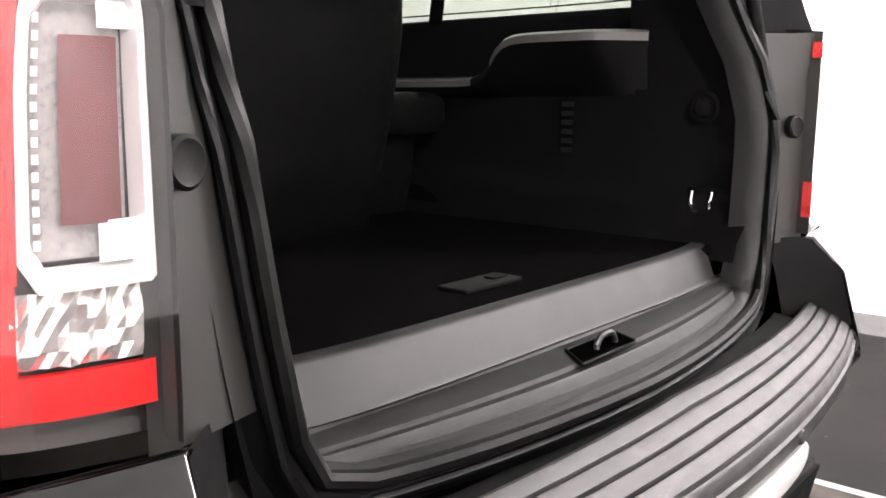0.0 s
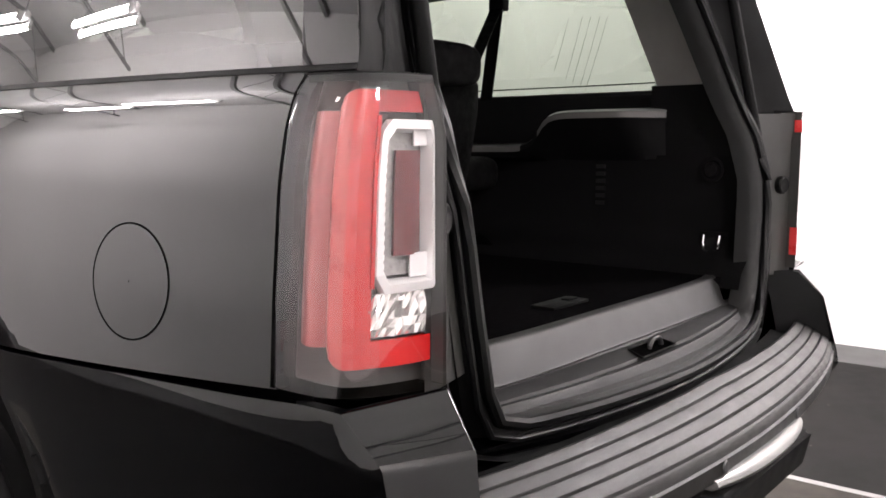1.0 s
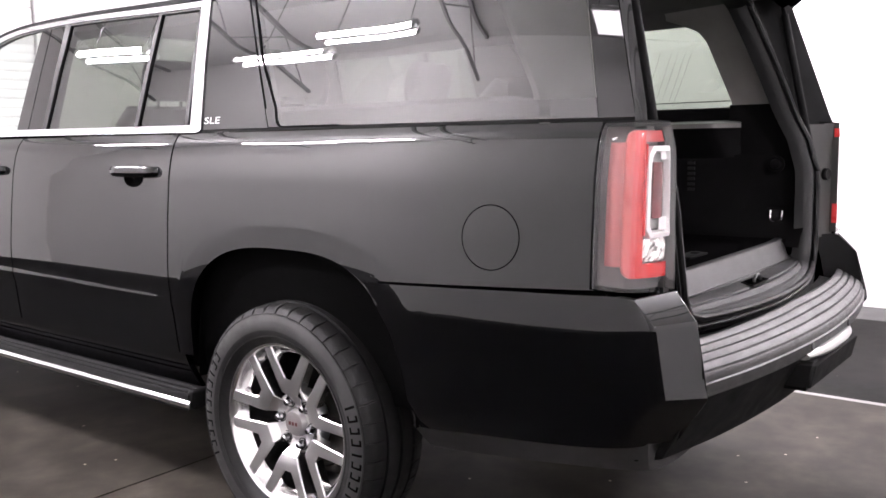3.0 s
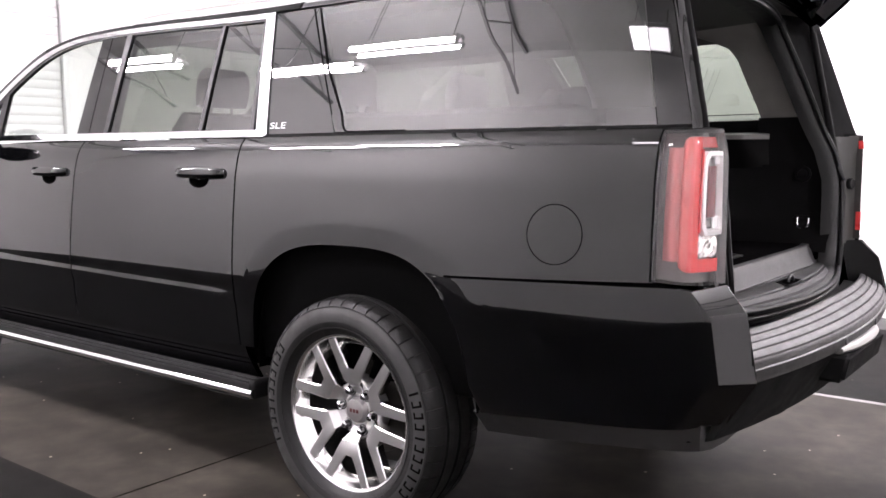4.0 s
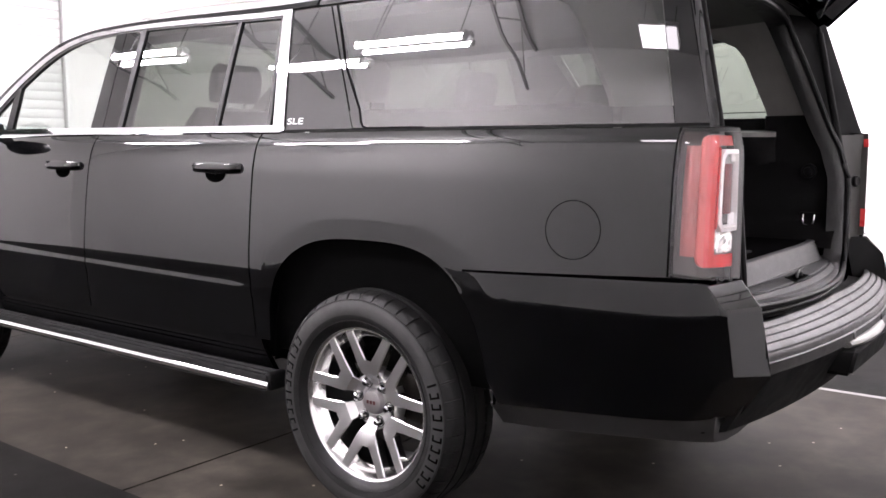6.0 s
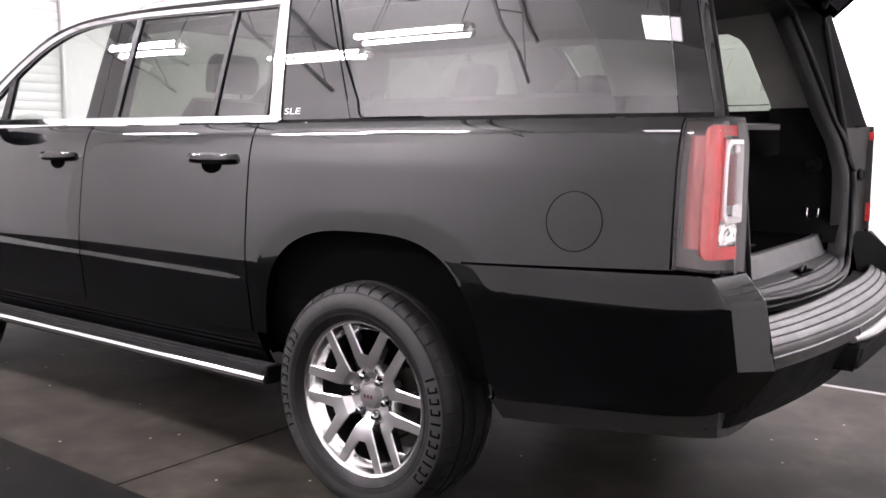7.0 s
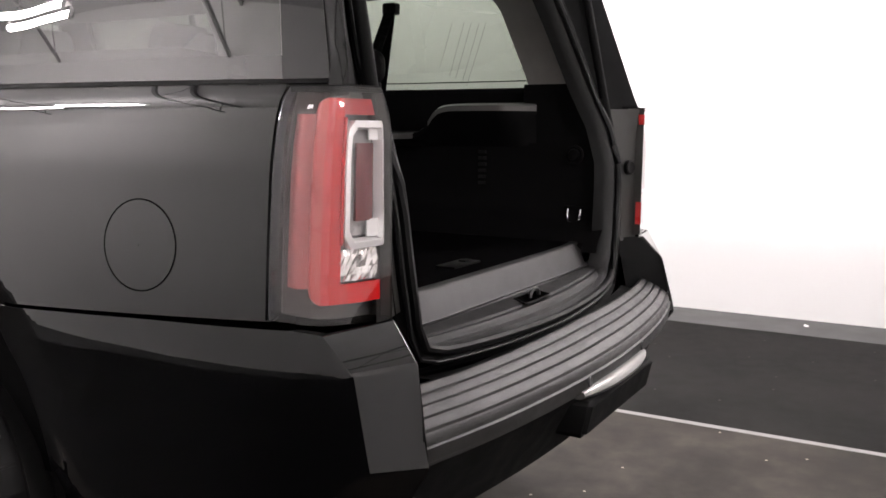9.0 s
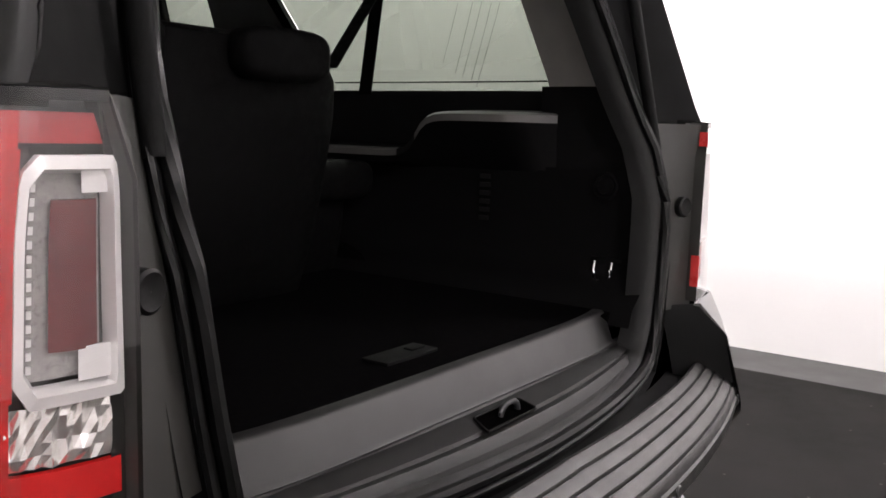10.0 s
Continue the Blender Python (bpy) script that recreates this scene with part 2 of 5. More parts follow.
def thicken(bm, depth):
    """A return edge all round an open sheet: depth is a vector."""
    bmesh.ops.remove_doubles(bm, verts=bm.verts, dist=1e-5)
    edges = [e for e in bm.edges if e.is_boundary]
    r = bmesh.ops.extrude_edge_only(bm, edges=edges)
    vs = [g for g in r["geom"] if isinstance(g, bmesh.types.BMVert)]
    bmesh.ops.translate(bm, verts=vs, vec=depth)


def resample(points, n):
    """n + 1 points at even steps along a polyline."""
    p = np.array(points, float)
    d = np.r_[0, np.cumsum(np.linalg.norm(np.diff(p, axis=0), axis=1))]
    s = np.linspace(0, d[-1], n + 1)
    return np.stack([np.interp(s, d, p[:, k]) for k in range(p.shape[1])], 1)


def smooth_line(points, n, rounds=2):
    """Corner-cut (Chaikin) polyline, resampled to n + 1 points; the ends stay."""
    p = [np.array(q, float) for q in points]
    for _ in range(rounds):
        q = [p[0]]
        for a, b in zip(p, p[1:]):
            q += [a * 0.75 + b * 0.25, a * 0.25 + b * 0.75]
        p = q + [p[-1]]
    return resample(p, n)


def tube(bm, points, r, n=8, caps=True, squash=1.0):
    """A round bar along a polyline."""
    pts = [Vector(p) for p in points]
    rows, up = [], Vector((0.13, 0.21, 0.97))
    for i, p in enumerate(pts):
        d = (pts[min(i + 1, len(pts) - 1)] - pts[max(i - 1, 0)]).normalized()
        a = d.cross(up).normalized()
        b = d.cross(a)
        rows.append([p + r * (math.cos(2 * math.pi * k / n) * a + squash * math.sin(2 * math.pi * k / n) * b) for k in range(n)])
    vs = sheet(bm, rows, close_u=True)
    if caps:
        bm.faces.new(vs[0][::-1])
        bm.faces.new(vs[-1])
    return vs


def lathe(bm, profile, n):
    """Turn a profile of (along, radius) round the x axis."""
    rows = []
    for k in range(n):
        a = 2 * math.pi * k / n
        rows.append([(u, r * math.sin(a), r * math.cos(a)) for u, r in profile])
    rows.append(rows[0])
    sheet(bm, rows)
    bmesh.ops.remove_doubles(bm, verts=bm.verts, dist=1e-6)


# ---- the hall ----
XL, XR, YB, YF, ZC = -3.97, 4.17, -5.2, 7.0, 4.1


def hall():
    bm = bmesh.new()
    cuts = [YB, -2.19, .868, 3.93, YF]
    for y0, y1 in zip(cuts, cuts[1:]):
        box(bm, -1.43, 1.62, y0 + 0.006, y1 - 0.006, -0.2, 0.0)
    structure("floor", bm, FLOOR, "sealed grey concrete floor lane with sawn joints, scuffed", "floor")
    structure("floor_joint", boxed(-1.43, 1.62, YB, YF, -0.21, -0.006), GAP, "dark filler in the floor joints", "floor joint")
    bm = boxed(1.66, 3.68, YB, YF, -0.2, 0.0)
    box(bm, -3.48, -1.43, YB, YF, -0.2, 0.0)
    structure("floor_border", bm, FLOOR_BLACK, "matt black painted floor border beside the lane", "floor")
    structure("floor_line", boxed(1.62, 1.66, YB, YF, -0.2, 0.001), LINE, "thin white line painted along the floor", "floor line")
    bm = boxed(3.68, XR, YB, YF, -0.2, 0.0)
    box(bm, XL, -3.48, YB, YF, -0.2, 0.0)
    structure("floor_strip", bm, STRIP, "pale grey strip along the foot of the walls", "floor strip")
    structure("wall_east", boxed(XR, XR + 0.2, YB, YF, -0.2, ZC), WALL, "plain bright white studio wall", "wall")
    structure("wall_west", boxed(XL - 0.2, XL, YB, YF, -0.2, ZC), WALL, "plain white painted wall", "wall")
    structure("wall_south", boxed(XL - 0.2, XR + 0.2, YB - 0.2, YB, -0.2, ZC), WALL, "plain white painted wall", "wall")
    bm = boxed(1.95, XR + 0.2, YF, YF + 0.2, -0.2, ZC)
    box(bm, XL - 0.2, -2.3, YF, YF + 0.2, -0.2, ZC)
    box(bm, -2.3, 1.95, YF, YF + 0.2, 3.4, ZC)
    structure("wall_north", bm, WALL, "white wall with a wide door opening", "wall")
    structure("ceiling", boxed(XL - 0.2, XR + 0.2, YB - 0.2, YF + 0.2, ZC, ZC + 0.2), CEIL, "grey metal roof deck", "ceiling")
    door = tagged(new("shutter_door"), "white slatted roll-up shutter door, closed", "shutter door", kind="structure")
    slat = None
    n = 36
    for k in range(n):
        if slat is None:
            bm = bmesh.new()
            rows = []
            for i in range(7):
                z = 0.002 + 0.092 * i / 6
                rows.append([(x, -0.012 * math.sin(math.pi * i / 6) ** 0.6, z) for x in (-2.28, 1.93)])
            sheet(bm, rows)
            thicken(bm, (0, 0.02, 0))
            slat = part("slat", bm, WHITE_STEEL, door)
            slat.location = (0, YF + 0.05, 0)
        else:
            o = slat.copy()
            scene.collection.objects.link(o)
            o.location = (0, YF + 0.05, 0.0945 * k)
    part("guide_rail", boxed(1.93, 1.99, YF - 0.03, YF - 0.003, 0, 3.4, bevel=0.004), WHITE_STEEL, door)
    part("guide_rail", boxed(-2.34, -2.28, YF - 0.03, YF - 0.003, 0, 3.4, bevel=0.004), WHITE_STEEL, door)


def joist(y):
    """An open-web steel roof joist across the hall."""
    j = thing("roof_joist", "dark open-web steel roof joist under the deck", "joist", group="roof joists")
    bm = boxed(XL + 0.004, XR - 0.004, y - 0.02, y + 0.02, ZC - 0.04, ZC - 0.004)
    part("top_chord", bm, STEEL, j)
    part("bottom_chord", boxed(XL + 0.004, XR - 0.004, y - 0.018, y + 0.018, ZC - 0.46, ZC - 0.435), STEEL, j)
    bm = bmesh.new()
    n = 16
    xs_ = np.linspace(XL + 0.1, XR - 0.1, n + 1)
    tube(bm, [(x, y, ZC - (0.05 if k % 2 else 0.45)) for k, x in enumerate(xs_)], 0.008, 6)
    part("web", bm, STEEL, j)


def tube_light(x, y, z=3.14, length=0.95):
    """A two-tube fluorescent strip along the hall, hung under the joists."""
    f = thing("strip_light", "lit two-tube fluorescent strip light with white channel", "strip light", group="strip lights")
    bm = bmesh.new()
    box(bm, x - 0.026, x + 0.026, y - length / 2 - 0.03, y + length / 2 + 0.03, z + 0.06, z + 0.105, bevel=0.006)
    part("channel", bm, WHITE_STEEL, f)
    for dx in (-0.055, 0.055):
        bm = bmesh.new()
        tube(bm, [(x + dx, y - length / 2, z + 0.03), (x + dx, y + length / 2, z + 0.03)], 0.022, 10)
        part("fluorescent_tube", bm, TUBE_GLOW, f)
        for e in (-1, 1):
            part("lamp_holder", boxed(x + dx - 0.02, x + dx + 0.02, y + e * (length / 2 + 0.012) - 0.012, y + e * (length / 2 + 0.012) + 0.012, z, z + 0.07), WHITE_STEEL, f)
    for e in (-1, 1):
        bm = bmesh.new()
        tube(bm, [(x, y + e * 0.4 * length, z + 0.09), (x, y + e * 0.4 * length, ZC - 0.004)], 0.005, 6)
        part("hanger", bm, STEEL, f)


hall()
for y in (-3.9, -1.3, 1.3, 3.9, 6.3):
    joist(y)
# right-hand row and rear light are unseen, added to brighten wall and car
for x, y, *high in ((-1.7, -4.3), (-2.55, 1.75), (-2.8, 2.85), (-2.5, 4.6), (2.75, -2.6), (2.75, -0.4), (2.75, 1.8), (2.75, 4.2)):
    tube_light(x, y, *high)


def panel_light(x, y, z):
    """A flat square light with an opal diffuser, hung near the wall."""
    f = thing("panel_light", "lit square panel light with opal diffuser", "panel light")
    part("frame", boxed(x - .22, x + .22, y - .21, y + .21, z + .004, z + .06, bevel=.006), WHITE_STEEL, f)
    part("diffuser", boxed(x - .20, x + .20, y - .19, y + .19, z - .006, z + .004), PANEL_GLOW, f, "glowing opal diffuser")
    for dx, dy in ((-.16, -.16), (.16, -.16), (-.16, .16), (.16, .16)):
        bm = bmesh.new()
        tube(bm, [(x + dx, y + dy, z + .055), (x + dx, y + dy, ZC - .004)], .004, 6)
        part("hanger", bm, STEEL, f)


panel_light(-3.42, -.40, 3.85)


def paper_scrap(x, y):
    """A torn scrap of paper lying on the floor strip, one corner lifted."""
    bm = bmesh.new()
    sheet(bm, [[(-.02, -.012, .0005), (.0, -.016, .0005), (.022, -.010, .003)], [(-.024, .004, .0005), (.002, .002, .001), (.02, .006, .007)], [(-.012, .014, .002), (.004, .018, .004), (.014, .013, .010)]])
    thicken(bm, (0, 0, -.0005))
    ob = tagged(link_mesh("paper_scrap", bm, WHITE_BADGE), "small torn white paper scrap on the floor", "paper scrap")
    ob.location = (x, y, .0005)


paper_scrap(3.97, -1.38)

# ---- the vehicle: shape functions ----
# origin on the ground under the rear axle, y forward, left side at -x
PROFILE = [(.30, .906), (.42, .951), (.5, .981), (.6, .996), (.75, 1.015), (.82, 1.0245), (.9, 1.0235), (1.05, 1.015), (1.2, 1.002), (1.27, .988), (1.315, .972), (1.342, .950),
           (1.352, .937), (1.6, .868), (1.78, .813), (1.82, .801), (1.845, .791), (1.865, .76), (1.885, .68)]
_z = np.arange(.25, 1.90, .002)
_k = np.exp(-0.5 * (np.arange(-20, 21) * .002 / .010) ** 2)
_x = np.convolve(np.pad(np.interp(_z, *zip(*PROFILE)), 20, mode="edge"), _k / _k.sum(), "valid")
AXLES = (0.0, 3.302)


def half_width(y, z):
    """The body's half width at a height and a length, with the flares over the wheels."""
    w = float(np.interp(z, [p[0] for p in PROFILE], [p[1] for p in PROFILE]) if 1.346 < z < 1.76 else np.interp(z, _z, _x)) - .066 * (max(0, -.35 - y) / .80) ** 2 - .08 * max(0, y - 2.9) ** 2
    for a in AXLES:
        d = ((abs(y - a) / .60) ** 3 + (max(0, z - .4) / .65) ** 3) ** (1 / 3)
        w -= .075 * max(0, .985 - max(d, .86))
    if z > 1.345:
        w -= .016 * (max(0, -y) / 1.1) ** 2 * (z - 1.345) / .45
    if .45 < y < 2.9:
        ridge = .738 + .012 * (y - .6)
        w += .0052 * math.exp(-((z - ridge) / .022) ** 2) * min(1, (y - .45) / .25)
    return w


def lift(y, z):
    """The roofline's slight rise towards the front doors."""
    k = min(1, max(0, (y - .5) / 1.1))
    return .022 * k * k * (3 - 2 * k) * min(1, max(0, (z - 1.4) / .4))


def on_side(side, y, z, off=0.0):
    return (side * (half_width(y, z) + off), y, z + lift(y, z))


def side_patch(bm, side, bottom, top, nu, nv, off=0.0, ease=1.0):
    """A body panel between a bottom and a top line of (y, z), both of nu + 1 points or resampled to that."""
    b = resample(bottom, nu) if len(bottom) != nu + 1 else np.array(bottom)
    t = resample(top, nu) if len(top) != nu + 1 else np.array(top)
    sheet(bm, [[on_side(side, *(b[i] + (t[i] - b[i]) * (j / nv) ** ease), off) for i in range(nu + 1)] for j in range(nv + 1)])


def pieces(*spans):
    """One line from spans of (points, count), so that two lines keep step."""
    out = []
    for points, n in spans:
        q = resample(points, n)
        out += list(q if not out else q[1:])
    return np.array(out)


def arch(a, lo, hi, n, ry=.53, rz=.57):
    """The wheel arch's edge from angle lo to hi (degrees, from the front, over the top)."""
    pts = []
    for k in range(n + 1):
        t = radians(lo + (hi - lo) * k / n)
        c, s = math.cos(t), math.sin(t)
        pts.append((a + (ry if c > 0 else ry - .04) * math.copysign(abs(c) ** (2 / 3), c), .4 + rz * math.copysign(abs(s) ** (2 / 3), s)))
    return pts


BELT = 1.342
ROOF_EDGE = [(-1.01, 1.842), (1.6, 1.846), (2.0, 1.830), (2.27, 1.790), (2.52, 1.675), (2.78, 1.535), (3.04, 1.35)]


def add_side(car, side):
    inward = (-side * 0.022, 0, 0)

    def panel(name, bottom, top, nu, nv, mat=PAINT, off=0.0, parent=None, label="", ease=1.0):
        bm = bmesh.new()
        side_patch(bm, side, bottom, top, nu, nv, off, ease)
        thicken(bm, inward)
        return part(name, bm, mat, parent or car, label)

    # quarter panel, with the arch cut out of it
    bottom = pieces(([(.596, .545), (.53, .545)], 3), (arch(0, 15, 146, 40), 40), ([(-.36, .902), (-1.085, .93)], 26))
    top = pieces(([(.576, BELT), (.52, BELT)], 3), ([(.52, BELT), (-.36, BELT)], 40), ([(-.36, BELT), (-1.078, BELT)], 26))
    panel("quarter_panel", bottom, top, len(bottom) - 1, 56, ease=1.35)
    # fuel door: a recessed ring and a flush round lid, on the left
    if side < 0:
        bm = bmesh.new()
        n = 48
        cy, cz, r = -.797, 1.048, .0855
        ring = lambda q, off: [on_side(side, cy + q * math.sin(2 * math.pi * k / n), cz + q * math.cos(2 * math.pi * k / n), off) for k in range(n)]
        sheet(bm, [ring(r + .0013, .0009), ring(r - .0013, .0009)], close_u=True)
        part("fuel_door_gap", bm, GAP, car, "thin round gap of the fuel door")
        bm = bmesh.new()
        sheet(bm, [ring(q, .0006) for q in (r - .0015, r * .8, r * .6, r * .3, r * .02)], close_u=True)
        part("fuel_door", bm, PAINT, car, "round flush fuel filler door")
    panel("lamp_gap", [(-1.0760, .932), (-1.0835, .932)], [(-1.0760, 1.339), (-1.0835, 1.339)], 2, 16, GAP, .0016)
    # doors
    rear = panel("rear_door", [(.604, .548), (1.765, .545)], [(.584, BELT), (1.698, BELT)], 40, 72)
    front = panel("front_door", [(1.775, .545), (2.72, .55)], [(1.706, BELT), (2.66, BELT)], 34, 72)
    # front wing
    bottom = pieces(([(2.73, .55), (2.79, .55)], 3), (arch(3.302, 165, 15, 40), 40), ([(3.82, .56), (4.12, .62)], 10))
    top = pieces(([(2.668, BELT), (2.74, 1.335)], 3), ([(2.74, 1.335), (3.82, 1.20)], 40), ([(3.82, 1.20), (4.12, 1.12)], 10))
    panel("front_wing", bottom, top, len(bottom) - 1, 40, ease=1.35)
    # rocker under the doors
    panel("rocker", [(.56, .36), (2.76, .36)], [(.60, .54), (2.73, .543)], 30, 6, off=-.02)
    # door handles
    for door, y0, y1, z in ((rear, .65, .935, 1.210), (front, 1.785, 2.06, 1.208)):
        bm = bmesh.new()
        rows = []
        for k in range(13):
            u = k / 12
            y = y0 + (y1 - y0) * u
            proud = .034 * min(1, math.sin(math.pi * min(max(u, .0), 1)) * 3.2) ** .7 + .004
            h = .023 * (0.75 + .25 * math.sin(math.pi * u))
            x, _, _ = on_side(side, y, z)
            rows.append([(x + side * (proud - .012 + .012 * math.cos(a)), y, z + h * math.sin(a)) for a in np.linspace(-math.pi, math.pi, 11)[:-1]])
        vs = sheet(bm, rows, close_u=True)
        bm.faces.new(vs[0])
        bm.faces.new(vs[-1][::-1])
        part("door_handle", bm, PAINT, door, "gloss black pull handle")
        # flat black patch on the door skin, standing for shade behind the handle
        bm = bmesh.new()
        ym, n = (y0 + y1) / 2 + .01, 16
        sheet(bm, [[on_side(side, ym + q * .062 * math.cos(2 * math.pi * k / n), z - .026 + q * .033 * math.sin(2 * math.pi * k / n), o) for k in range(n)] for q, o in ((1, .0015), (.8, .001), (.05, .0008))], close_u=True)
        part("handle_shade_patch", bm, GAP, door, "flat black patch as shade behind the handle")
    # upper side: pillars and glass
    zt = 1.815
    panel("c_pillar", [(.50, BELT + .012), (.124, BELT + .012)], [(.58, zt), (.347, zt)], 10, 16)
    bm = bmesh.new()
    corner = smooth_line([(.103, BELT + .075), (.088, BELT + .028), (.070, BELT + .013), (.010, BELT + .013)], 10)
    b = pieces((corner, 10), ([(.010, BELT + .013), (-1.052, BELT + .011)], 34))
    t = pieces(([(.315, zt), (.250, zt)], 10), ([(.250, zt), (-.935, zt)], 34))
    side_patch(bm, side, b, t, 44, 14, -.004)
    part("quarter_window", bm, GLASS_DARK, car, "dark privacy glass of the rear quarter window")
    panel("quarter_window_frame", [(.49, BELT + .003), (-1.150, BELT + .002)], [(.49, BELT + .013), (-1.148, BELT + .011)], 30, 2, MATT, -.003)
    panel("quarter_window_frame", [(.122, BELT + .014), (.010, BELT + .0125)], pieces(([(.1535, BELT + .075), (.103, BELT + .075)], 2), (corner, 10)), 12, 3, PAINT, -.0015)
    panel("quarter_window_frame", [(.1535, BELT + .075), (.106, BELT + .075)], [(.346, zt), (.318, zt)], 4, 14, PAINT, -.005)
    seal = np.vstack([[(.3155, zt), (.21, 1.58)], corner, [(-.2, BELT + .0125)]])
    bm2 = bmesh.new()
    tube(bm2, [on_side(side, y, z, -.002) for y, z in resample(seal, 60)], .0032, 6)
    part("window_seal", bm2, TYRE_MARK, car)
    panel("d_pillar", [(-1.056, BELT + .0105), (-1.148, BELT + .0105)], [(-.940, zt), (-1.010, zt)], 6, 16)
    # dark reveal behind the chrome, B-pillar covers, panes
    panel("b_pillar", [(1.584, 1.372), (1.703, 1.372)], [(1.548, zt), (1.662, zt)], 4, 14, PAINT, -.003, rear)
    panel("b_pillar", [(1.709, 1.372), (1.808, 1.372)], [(1.668, zt), (1.745, zt)], 4, 14, PAINT, -.003, front)
    panel("window_seal", [(1.552, 1.372), (1.584, 1.372)], [(1.507, zt - .01), (1.548, zt - .01)], 2, 14, RUBBER, -.002, rear)
    side_bar = [(.872, 1.372), (.898, 1.372)], [(.850, zt), (.870, zt)]
    panel("window_divider", *side_bar, 2, 14, RUBBER, -.002, rear)
    for bot, topl in (([(.56, 1.37), (.874, 1.372)], [(.60, zt - .01), (.852, zt - .01)]), ([(.896, 1.372), (1.556, 1.374)], [(.868, zt - .01), (1.512, zt - .01)])):
        bm = bmesh.new()
        side_patch(bm, side, bot, topl, 12, 12, -.010)
        part("door_window", bm, GLASS_DARK, rear, "dark tinted side window")
    a_line = smooth_line([(1.742, zt - .01), (1.98, 1.790), (2.23, 1.738), (2.46, 1.634), (2.565, 1.574)], 16)
    bm = bmesh.new()
    side_patch(bm, side, [(1.804, 1.374), (2.58, 1.384)], a_line, 16, 12, -.010)
    part("door_window", bm, GLASS_CLEAR, front, "clear front side window")
    panel("window_divider", [(2.545, 1.372), (2.610, 1.372)], [(2.530, 1.590), (2.584, 1.568)], 2, 8, RUBBER, -.002, front)
    bm = bmesh.new()
    side_patch(bm, side, [(2.608, 1.374), (2.87, 1.388)], [(2.582, 1.560), (2.66, 1.515)], 6, 6, -.008)
    part("door_window", bm, GLASS_CLEAR, front, "small fixed front corner pane")
    # chrome surround: bottom bar, broad rear upright, thin top bar along the roof to the mirror
    o = pieces(([(.552, zt + .008), (.476, BELT + .040)], 16), (smooth_line([(.476, BELT + .040), (.466, BELT + .003), (.515, BELT + .003)], 8), 8), ([(.515, BELT + .003), (2.94, BELT + .018)], 40))
    q = pieces(([(.602, zt + .008), (.536, BELT + .042)], 16), (smooth_line([(.536, BELT + .042), (.534, BELT + .030), (.548, BELT + .030)], 8), 8), ([(.548, BELT + .030), (2.87, BELT + .046)], 40))
    panel("window_chrome", o, q, 64, 3, CHROME, .006, car, "bright chrome window surround")
    inner = smooth_line([(.57, zt - .013), (1.30, zt - .011), (1.75, zt - .011), (2.0, 1.795), (2.24, 1.745), (2.47, 1.642), (2.69, 1.509), (2.86, 1.395)], 50)
    outer = smooth_line([(.57, zt + .008), (1.30, zt + .009), (1.76, zt + .009), (2.02, 1.813), (2.27, 1.763), (2.51, 1.658), (2.74, 1.520), (2.94, 1.395)], 50)
    panel("window_chrome", inner, outer, 50, 3, CHROME, .004)
    panel("window_seal", [(.555, 1.372), (.575, 1.372)], [(.596, zt - .016), (.612, zt - .016)], 2, 14, RUBBER, .001, rear)
    seal_in = inner + np.linspace([0, -.009], [-.03, -.006], len(inner))
    panel("window_seal", seal_in, inner, 50, 2, RUBBER, -.001)
    # roof side above the glass and the A-pillar
    roof_edge = smooth_line(ROOF_EDGE, 60)
    panel("roof_side", pieces(([(-1.01, zt + .002), (.57, zt + .010)], 24), (outer[1:], 36)), roof_edge, 60, 4)
    gutter = smooth_line([(.42, zt + .0095), (1.30, zt + .0105), (1.76, zt + .0105), (2.02, 1.815), (2.24, 1.772)], 36)
    panel("roof_gutter", gutter, gutter + np.linspace([0, .024], [0, .012], len(gutter)), 36, 2, MATT, .005, car, "dark gutter along the roof edge")
    # mirror on the front door
    bm = bmesh.new()
    rows = []
    for k in range(13):
        u = k / 12
        s = math.sin(math.pi * min(max(u, .04), .96)) ** .45
        cx, cy, cz = side * (1.00 + .23 * u), 2.66 - .03 * u, 1.425
        rows.append([(cx, cy + .075 * s * math.cos(a), cz + .105 * s * math.sin(a)) for a in np.linspace(0, 2 * math.pi, 17)[:-1]])
    vs = sheet(bm, rows, close_u=True)
    bm.faces.new(vs[0])
    bm.faces.new(vs[-1][::-1])
    tube(bm, [(side * .92, 2.68, 1.385), (side * 1.06, 2.66, 1.40)], .034, 8)
    part("door_mirror", bm, PAINT, front, "gloss black door mirror")
    # roof rail
    bm = bmesh.new()
    rail = smooth_line([(1.66, .004), (1.50, .030), (.3, .036), (-.70, .030), (-.86, .004)], 40)
    rows = []
    for y, h in rail:
        base = float(np.interp(y, [-1, 0, 1.8], [1.852, 1.862, 1.866])) + lift(y, 1.8)
        rows.append([(side * (.70 + dx), y, base + dz * h) for dx, dz in ((.030, -.6), (.026, .55), (.018, .92), (.004, 1), (-.012, .9), (-.018, .4), (-.02, -.6))])
    sheet(bm, rows)
    part("roof_rail", bm, RAIL, car, "satin grey roof rail")
    # running board with ridged top and bright edge
    bm = bmesh.new()
    prof = [(.93, .435), (.955, .452), (.972, .452), (.977, .458), (.984, .458), (.989, .452), (1.000, .451), (1.005, .456), (1.013, .456), (1.018, .449), (1.03, .446), (1.036, .436)]
    ys = np.linspace(.50, 2.85, 20)
    sheet(bm, [[(side * u, y, w - .028) for u, w in prof] for y in ys])
    thicken(bm, (0, 0, -.05))
    part("running_board", bm, MATT, car, "ridged black running board")
